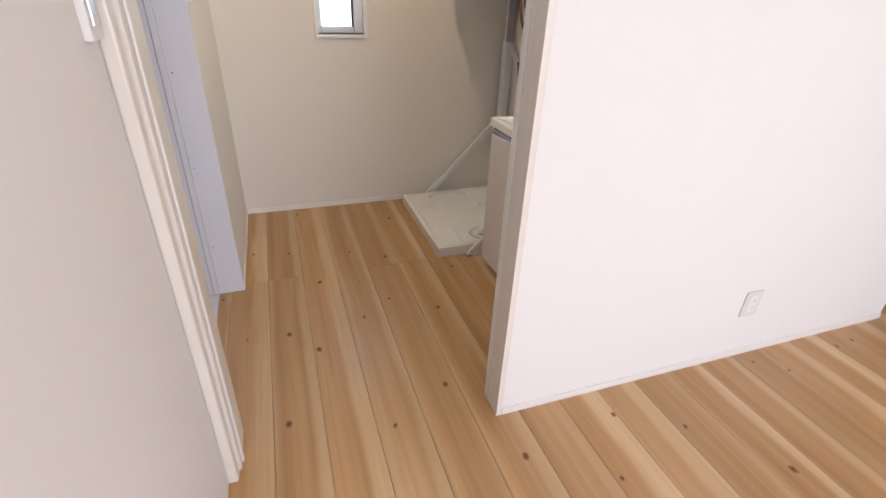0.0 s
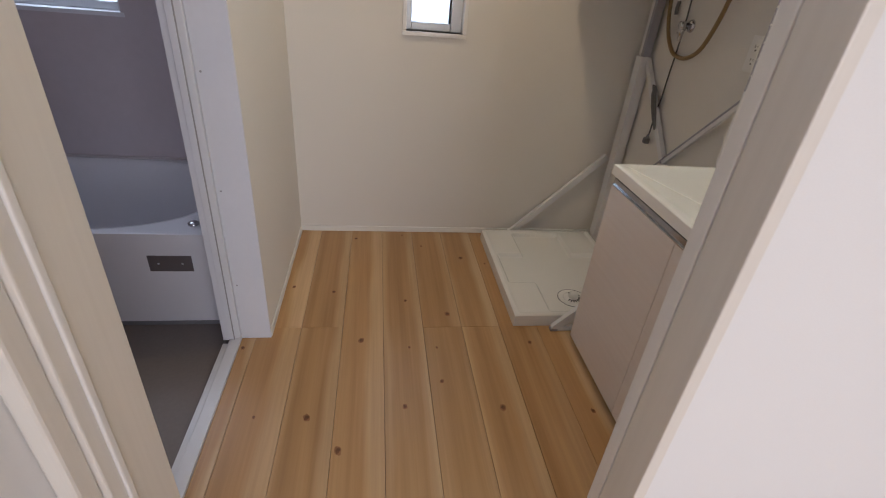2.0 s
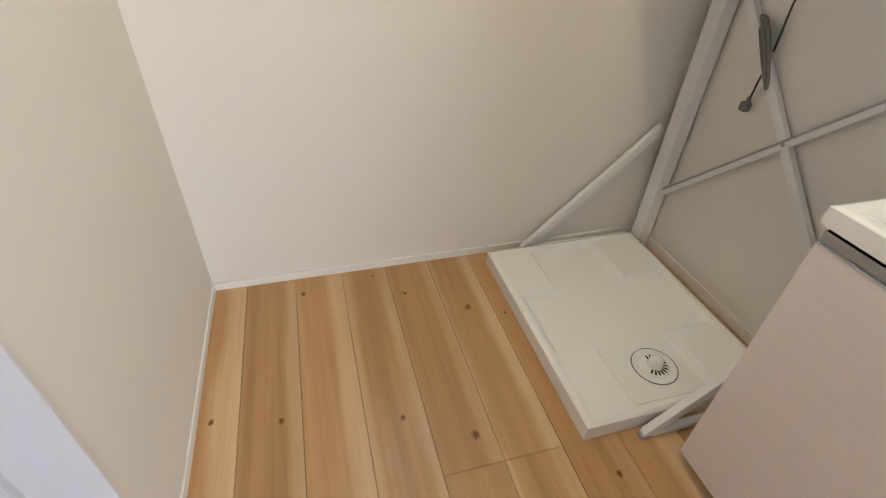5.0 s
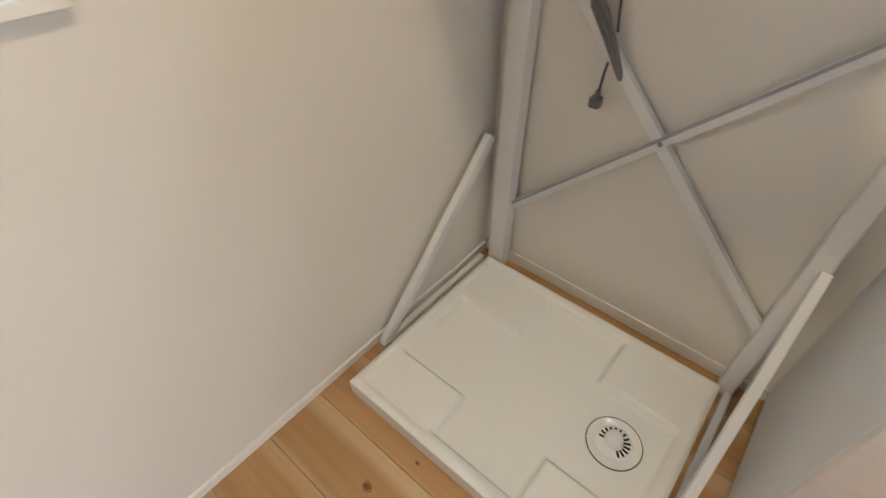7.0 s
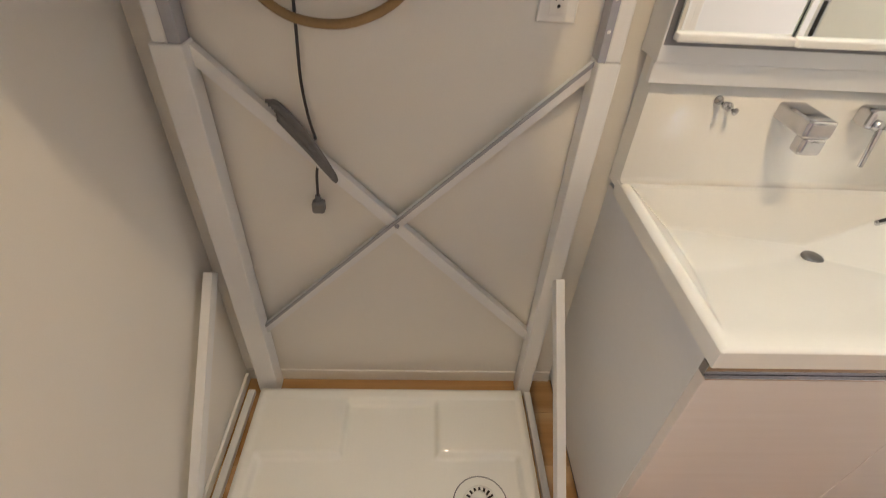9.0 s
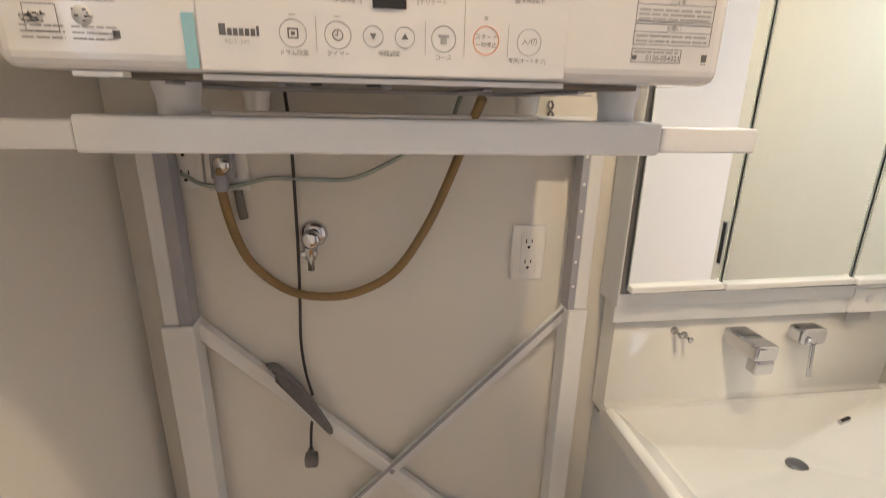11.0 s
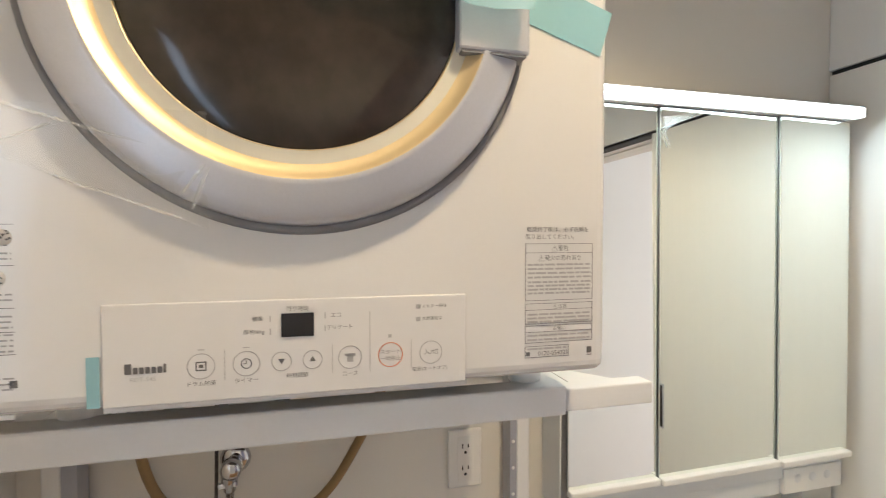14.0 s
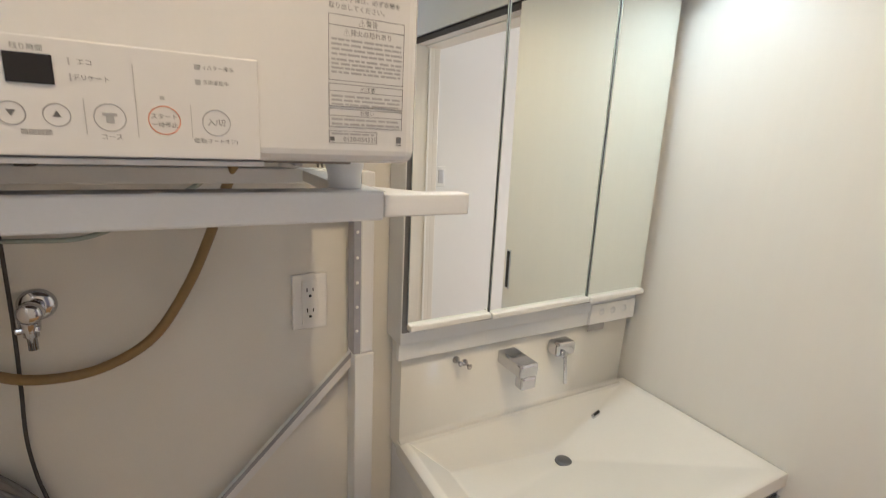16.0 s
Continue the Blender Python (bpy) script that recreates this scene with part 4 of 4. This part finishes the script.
# thin dark sheet behind the doors, painting the shade seen in their seams
part("gap", box(1.6284, 1.6294, -1.648, -0.9330, 1.060, 1.8335), SHADOWG, mc)
led = part("light_hood", box(1.606, 1.706, -1.650, -0.932, 1.8585, 1.864, 0.002), TRIM, mc)
part("hood_back", box(1.6125, 1.706, -1.650, -0.932, 1.8342, 1.8583, 0.001), TRIM, led)
for y in (-1.650, -0.936):
    part("end_cap", box(1.5925, 1.6122, y, y + 0.004, 1.8342, 1.8583, 0.001), TRIM, led)
part("diffuser", box(1.590, 1.612, -1.6455, -0.9365, 1.8345, 1.8582, 0.005), LEDM, led, "glowing white light strip")
sw = part("switch_plate", box(1.6260, 1.6356, -1.649, -1.480, 0.996, 1.052, 0.001), PLATE, mc, "white switch and outlet strip")
for y in (-1.520, -1.562, -1.605):
    part("switch", turned([(0.0, 0.0012), (0.009, 0.0012), (0.010, 0.0)], (1.6259, y, 1.028), "x-", 20), SIDE, sw)
part("rating_label", box(1.6350, 1.6358, -1.545, -1.485, 0.972, 0.9920), INKL, mc, "small grey label")
crumple = thing("film_scrap", (1.612, -1.19, 1.79), "crumpled clear film peeling off the mirror", "film scrap")
SCRAP = film_sheet("white_film", (0.97, 0.98, 0.98), 0.12, 0.22)


def shred(y0, z0, y1, z1, drop, x, seed, n=14, m=6):
    """A crumpled film strip from (y0, z0) to (y1, z1), drop wide at its start and tapering out."""
    bm = bmesh.new()
    g = []
    for i in range(n + 1):
        u = i / n
        row = []
        for k in range(m + 1):
            v = k / m
            w = drop * (1 - u) ** 0.8 * v
            q = noise.noise(Vector((u * 6 + seed, v * 4, seed)))
            row.append(bm.verts.new((x - 0.004 * abs(q) - 0.003 * (k % 2), y0 + (y1 - y0) * u + 0.002 * q, z0 + (z1 - z0) * u - w + 0.002 * q)))
        g.append(row)
    for i in range(n):
        for k in range(m):
            bm.faces.new((g[i][k], g[i][k + 1], g[i + 1][k + 1], g[i + 1][k])).smooth = True
    return bm


for y0, z0, y1, z1, drop, seed in ((-1.146, 1.812, -1.235, 1.826, 0.026, 1.0), (-1.146, 1.790, -1.178, 1.812, 0.014, 4.0), (-1.147, 1.785, -1.160, 1.752, 0.010, 7.0)):
    part("film", shred(y0, z0, y1, z1, drop, 1.6165, seed), SCRAP, crumple)

# ---- fittings on the wall behind the stand ----
XW = WX


def outlet(name, y, z, label, x=XW, w=0.070, h=0.118, group=""):
    o = thing(name, (x, y, z), label, "outlet", group)
    part("plate", box(x - 0.008, x - 0.0004, y - w / 2, y + w / 2, z - h / 2, z + h / 2, 0.003), PLATE, o)
    face = part("face", box(x - 0.0095, x - 0.0082, y - 0.0165, y + 0.0165, z - 0.046, z + 0.046, 0.0006), PLATE, o)
    for dz in (0.022, -0.022):
        for dy, hh in ((0.006, 0.009), (-0.006, 0.007)):
            part("slot", box(x - 0.0100, x - 0.0094, y + dy - 0.0011, y + dy + 0.0011, z + dz - hh / 2 + 0.004, z + dz + hh / 2 + 0.004), DARK, face)
        part("earth_slot", turned([(0.0, 0.0004), (0.003, 0.0004), (0.003, 0.0)], (x - 0.0096, y, z + dz - 0.009), "x-", 12), DARK, face)
    return o


outlet("wall_outlet", -0.760, 1.128, "white double wall outlet with earth holes", group="wall outlets")
outlet("wall_outlet", -0.118, 1.312, "white wall outlet under the dryer", w=0.060, h=0.09, group="wall outlets")

gp = thing("gas_outlet", (1.70, -0.183, 1.31), "white gas outlet box with a metal plug", "gas outlet")
part("plate", box(1.698, 1.7096, -0.225, -0.152, 1.262, 1.352, 0.003), PLATE, gp)
part("box", box(1.676, 1.698, -0.207, -0.168, 1.285, 1.332, 0.004), STEELD, gp)
part("nut", turned([(0.016, 0.0), (0.016, 0.012), (0.012, 0.016), (0.0, 0.018)], (1.678, -0.190, 1.312), "x-", 20), CHROME, gp)
gh = thing("gas_hose", (1.67, -0.40, 1.04), "tan rubber gas hose hanging in a loop", "hose")
part("hose", tube([(1.668, -0.188, 1.308), (1.672, -0.186, 1.255), (1.682, -0.200, 1.170), (1.688, -0.226, 1.115), (1.688, -0.280, 1.069), (1.686, -0.342, 1.054), (1.684, -0.412, 1.062), (1.680, -0.486, 1.105), (1.672, -0.545, 1.195), (1.662, -0.587, 1.292), (1.645, -0.615, 1.375), (1.620, -0.632, 1.431)], 0.0085, 8, 12), HOSE, gh)
part("collar", turned([(0.0105, -0.012), (0.0115, -0.008), (0.0115, 0.014), (0.0095, 0.018)], (1.671, -0.1865, 1.278), "z", 16), STEELD, gh)
sk = thing("hose_sleeve", (1.675, -0.205, 1.20), "short grey rubber sleeve beside the gas hose", "sleeve")
part("sleeve", tube([(1.700, -0.204, 1.262), (1.697, -0.207, 1.235), (1.698, -0.210, 1.210)], 0.008, 5, 10), CORDG, sk)
ew = thing("earth_wire", (1.69, -0.3, 1.28), "grey-green earth wire sagging along the wall", "wire")
part("wire", tube([(1.700, -0.112, 1.292), (1.694, -0.150, 1.273), (1.692, -0.205, 1.272), (1.692, -0.262, 1.285), (1.692, -0.330, 1.283), (1.690, -0.405, 1.284), (1.688, -0.470, 1.310), (1.684, -0.530, 1.345), (1.672, -0.580, 1.378), (1.650, -0.600, 1.432)], 0.0040, 7, 8), EARTH, ew)
pc = thing("power_cord", (1.69, -0.30, 0.67), "dark power cord with a bundled coil and plug", "cord")
part("cord", tube([(1.660, -0.306, 1.433), (1.684, -0.306, 1.36), (1.694, -0.304, 1.24), (1.697, -0.302, 1.14), (1.698, -0.298, 1.04), (1.698, -0.294, 0.95), (1.694, -0.300, 0.88), (1.682, -0.312, 0.835)], 0.0030, 8, 8), CORD, pc)
for k in range(4):
    o = (k - 1.5) * 0.0055
    part("coil", tube([(1.676 + o * 0.4, -0.235 + o, 0.905 + o), (1.672 + abs(o), -0.252, 0.900 + o * 0.8), (1.674, -0.300, 0.838 + o), (1.675, -0.342, 0.757 + o * 0.6), (1.676, -0.338, 0.750), (1.674 - abs(o), -0.300, 0.822 + o), (1.675, -0.245, 0.888 + o)], 0.0042, 6, 8), CORDG, pc)
part("cord_tail", tube([(1.682, -0.315, 0.800), (1.684, -0.305, 0.760), (1.686, -0.301, 0.720), (1.684, -0.300, 0.690)], 0.0030, 5, 8), CORD, pc)
part("plug", box(1.668, 1.694, -0.314, -0.286, 0.660, 0.688, 0.006, seg=3), CORDG, pc, "angled grey plug")
part("plug_neck", turned([(0.0055, 0.0), (0.008, 0.014)], (1.683, -0.300, 0.702), "z-", 12), CORDG, pc)
tl = thing("earth_lead", (1.70, -0.782, 1.33), "short twisted dark lead hanging on the wall", "wire")
for ph in (0.0, math.pi):
    part("strand", tube([(1.7005 + 0.0045 * math.cos(ph + k * 1.25), -0.780 - 0.0008 * k + 0.0045 * math.sin(ph + k * 1.25), 1.428 - 0.0075 * k) for k in range(14)], 0.0022, 3, 6), CORDG, tl)
tap = thing("washing_machine_tap", (1.70, -0.324, 1.155), "chrome washing machine wall tap", "tap")
part("rose", turned([(0.026, 0.0), (0.026, 0.003), (0.021, 0.009), (0.012, 0.011)], (1.7096, -0.332, 1.176), "x-", 32), CHROME, tap)
part("valve", turned([(0.012, 0.0), (0.012, 0.020), (0.017, 0.022), (0.017, 0.040), (0.011, 0.044), (0.0, 0.045)], (1.700, -0.332, 1.176), "x-", 28), CHROME, tap)
part("body", turned([(0.013, 0.012), (0.014, 0.0), (0.013, -0.018), (0.010, -0.022), (0.010, -0.030), (0.0065, -0.032), (0.0065, -0.052), (0.0, -0.053)], (1.674, -0.328, 1.166), "z", 24), CHROME, tap)
part("handle", bar((1.668, -0.310, 1.148), (1.668, -0.342, 1.150), 0.010, 0.009, up=(1, 0, 0), bev=0.003), CHROME, tap)

# small things on other walls
sp = thing("light_switch", (-0.02, -1.98, 1.211), "flat light switch plate with a metal edge", "switch")
part("plate", box(-0.0195, -0.006, -2.012, -1.950, 1.211, 1.331, 0.002), PLATE, sp)
part("rocker", box(-0.006, -0.002, -2.000, -1.964, 1.232, 1.310, 0.0015), ALU, sp)
bc = thing("bath_controller", (0.0, -0.83, 1.22), "slim bath water heater controller on the wall", "controller")
part("case", box(0.0005, 0.020, -0.872, -0.755, 1.222, 1.335, 0.003), PLATE, bc)
part("screen", box(0.020, 0.0212, -0.845, -0.780, 1.275, 1.315), DISP, bc)
oo = thing("wall_outlet", (1.912, SO, 0.27), "white wall outlet low on the bright wall", "outlet")
# greyer side colour puts the plate's shading into its paint
part("plate", box(1.868, 1.952, SO - 0.007, SO - 0.0004, 0.212, 0.326, 0.003), SIDE, oo)
part("face", box(1.890, 1.932, SO - 0.0080, SO - 0.0071, 0.230, 0.308, 0.0005), PLATE, oo)
for dz in (0.018, -0.012):
    part("slot", box(1.9085, 1.9105, SO - 0.0105, SO - 0.0099, 0.268 + dz - 0.004, 0.268 + dz + 0.004), INKL, oo)
    part("slot", box(1.9165, 1.9185, SO - 0.0105, SO - 0.0099, 0.268 + dz - 0.004, 0.268 + dz + 0.004), INKL, oo)
dl = thing("downlight", (LAMP_X, LAMP_Y, CH), "round recessed warm ceiling downlight", "downlight")
part("trim_ring", turned([(0.040, 0.0005), (0.043, 0.006), (0.060, 0.005), (0.062, 0.0005)], (LAMP_X, LAMP_Y, CH), "z-", 40), TRIM, dl)
part("lens", turned([(0.0, 0.002), (0.0395, 0.002), (0.0395, 0.0006)], (LAMP_X, LAMP_Y, CH), "z-", 32), BULB, dl, "glowing warm lens")

# ---- the bathroom ----


def tub_height(X, Y):
    q = (np.abs(X + 1.06) / 0.80) ** 3 + (np.abs(Y + 0.402) / 0.362) ** 3
    return 0.392 - 0.36 * (1 - step(q, 0.62, 1.0)) ** 0.8


tb = thing("bathtub", (-1.0, -0.4, -0.03), "pale bathtub with a white apron panel", "bathtub")
part("tub", relief(-1.945, -0.176, -0.778, -0.014, tub_height, 150, 90, 0.345, False), TUB, tb)
part("apron", box(-1.945, -0.176, -0.766, -0.752, -0.03, 0.3445, 0.002), TUB, tb)
part("apron_foot", box(-1.945, -0.176, -0.770, -0.7665, -0.0298, -0.012), SHADOWG, tb, "dark joint at the floor")
ap = part("access_plate", box(-0.435, -0.280, -0.770, -0.7663, 0.228, 0.296, 0.001), surface("grey_access_plate", (0.16, 0.14, 0.14), 0.35, metal=0.3), tb, "dark grey access plate")
for x in (-0.40, -0.315):
    part("screw", turned([(0.0, 0.001), (0.004, 0.0008), (0.0045, 0.0)], (x, -0.7703, 0.262), "y-", 10), ALU, ap)
part("plug_button", turned([(0.020, 0.0), (0.020, 0.006), (0.014, 0.011), (0.0, 0.012)], (-0.277, -0.695, 0.392), "z", 24), CHROME, tb, "chrome push button")
part("rear_ledge", box(-1.945, -0.176, -0.030, -0.0125, 0.3925, 0.400, 0.002), BATHW, tb)

# ---- the floor, plank by plank ----
solid("floor", box(-0.106, 5.5, -5.6, 0.5, -0.12, -0.013), SUBF, "knotty cedar plank floor, light satin finish", "floor")
floor = bpy.data.objects["floor"]
PW, PL, P0 = 0.1645, 3.84, 0.111
GAP = 0.0006
CACHE = {}


def plank_mesh(w, l):
    key = (round(w, 4), round(l, 3))
    if key not in CACHE:
        bm = bmesh.new()
        c = 0.0009
        a, b = w / 2 - GAP, l / 2 - GAP * 0.6
        top = [bm.verts.new((sx * (a - c), sy * (b - c * 0.5), 0)) for sx, sy in ((-1, -1), (1, -1), (1, 1), (-1, 1))]
        mid = [bm.verts.new((sx * a, sy * b, -c)) for sx, sy in ((-1, -1), (1, -1), (1, 1), (-1, 1))]
        low = [bm.verts.new((sx * a, sy * b, -0.0125)) for sx, sy in ((-1, -1), (1, -1), (1, 1), (-1, 1))]
        bm.faces.new(top)
        for r, s in ((top, mid), (mid, low)):
            for k in range(4):
                bm.faces.new((r[k], s[k], s[(k + 1) % 4], r[(k + 1) % 4]))
        CACHE[key] = finish("plank", bm, WOOD)
    return CACHE[key]


def lay(x0, x1, y0, y1, off):
    """Planks of one column between y0 and y1; off places the butt joints."""
    k = math.floor((y0 - off) / PL)
    while off + k * PL < y1 - 1e-6:
        a, b = max(y0, off + k * PL), min(y1, off + (k + 1) * PL)
        if b - a > 0.02:
            ob = new("plank", plank_mesh(x1 - x0, b - a))
            ob.location = ((x0 + x1) / 2, (a + b) / 2, 0)
            ob.parent = floor
        k += 1


OFFS = {0: -0.836, 1: -2.95, 2: -3.3, 3: -0.845, 4: -0.845, 5: -2.9, 6: -3.1, 7: -2.8, -1: -0.836}
for k in range(-2, 33):
    x0, x1 = P0 + PW * k, P0 + PW * (k + 1)
    off = OFFS.get(k, -2.7 - 0.96 * (k % 2) - 0.31 * (k % 3))
    if k == -2:
        lay(-0.1055, x1, -1.74, -0.884, off - 0.3)
    elif x1 < 1.86:
        lay(x0, x1, -5.6, 0.0, off)
    elif x0 < 2.80:
        lay(x0, x1, -5.6, -1.90, off)
    else:
        lay(x0, min(x1, 5.5), -5.6, 0.5, off)

KN = [(0.187, -1.29), (0.296, -1.42), (0.725, -1.75), (0.352, -0.92), (0.719, -0.758), (0.541, -0.966), (0.30, -0.095), (0.849, -0.29), (0.968, -0.345), (0.552, -0.051),
      (0.04, -0.55), (0.22, -0.59), (0.54, -0.66), (0.65, -0.97), (0.65, -1.15), (0.85, -1.28), (1.17, -1.31), (0.02, -1.28), (0.51, -1.26), (1.04, -0.95), (-0.09, -0.95),
      (0.65, -0.17), (0.16, -1.77), (0.87, -2.12), (1.12, -2.28), (1.67, -2.42), (1.25, -2.06), (2.43, -2.03), (2.08, -2.08), (2.54, -2.02), (1.46, -2.18), (0.50, -1.88), (1.98, -2.00)]
rk = random.Random(11)
KN += [(rk.uniform(0.05, 4.5), rk.uniform(-5.4, -2.5)) for _ in range(60)]
BIG = {(0.187, -1.29), (0.296, -1.42), (0.352, -0.92), (0.719, -0.758), (0.849, -0.29), (0.85, -1.28), (0.725, -1.75), (0.87, -2.12), (1.67, -2.42), (0.16, -1.77)}


def knot_mesh(seed, r, mat, h, name):
    """A flat uneven oval, longer along the grain."""
    q = random.Random(seed)
    bm = bmesh.new()
    n = 14
    c = bm.verts.new((0, 0, h))
    vs = []
    for k in range(n):
        a = k * math.tau / n
        f = r * q.uniform(0.85, 1.15)
        vs.append(bm.verts.new((math.cos(a) * f * 0.85, math.sin(a) * f * 1.25, h)))
    for k in range(n):
        bm.faces.new((c, vs[k], vs[(k + 1) % n]))
    return finish(name, bm, mat)


KM = [(knot_mesh(s, 0.0052, KNOT, 0.0004, "knot"), knot_mesh(s + 9, 0.0085, KRING, 0.0002, "knot_halo")) for s in range(4)]
for i, (x, y) in enumerate(KN):
    s = (1.55 if (x, y) in BIG else rk.uniform(0.7, 1.2))
    for me in KM[i % 4]:
        ob = new(me.name.split(".")[0], me)
        ob.location, ob.scale, ob.rotation_euler = (x, y, 0), (s, s, 1), (0, 0, rk.uniform(-0.3, 0.3))
        ob.parent = floor
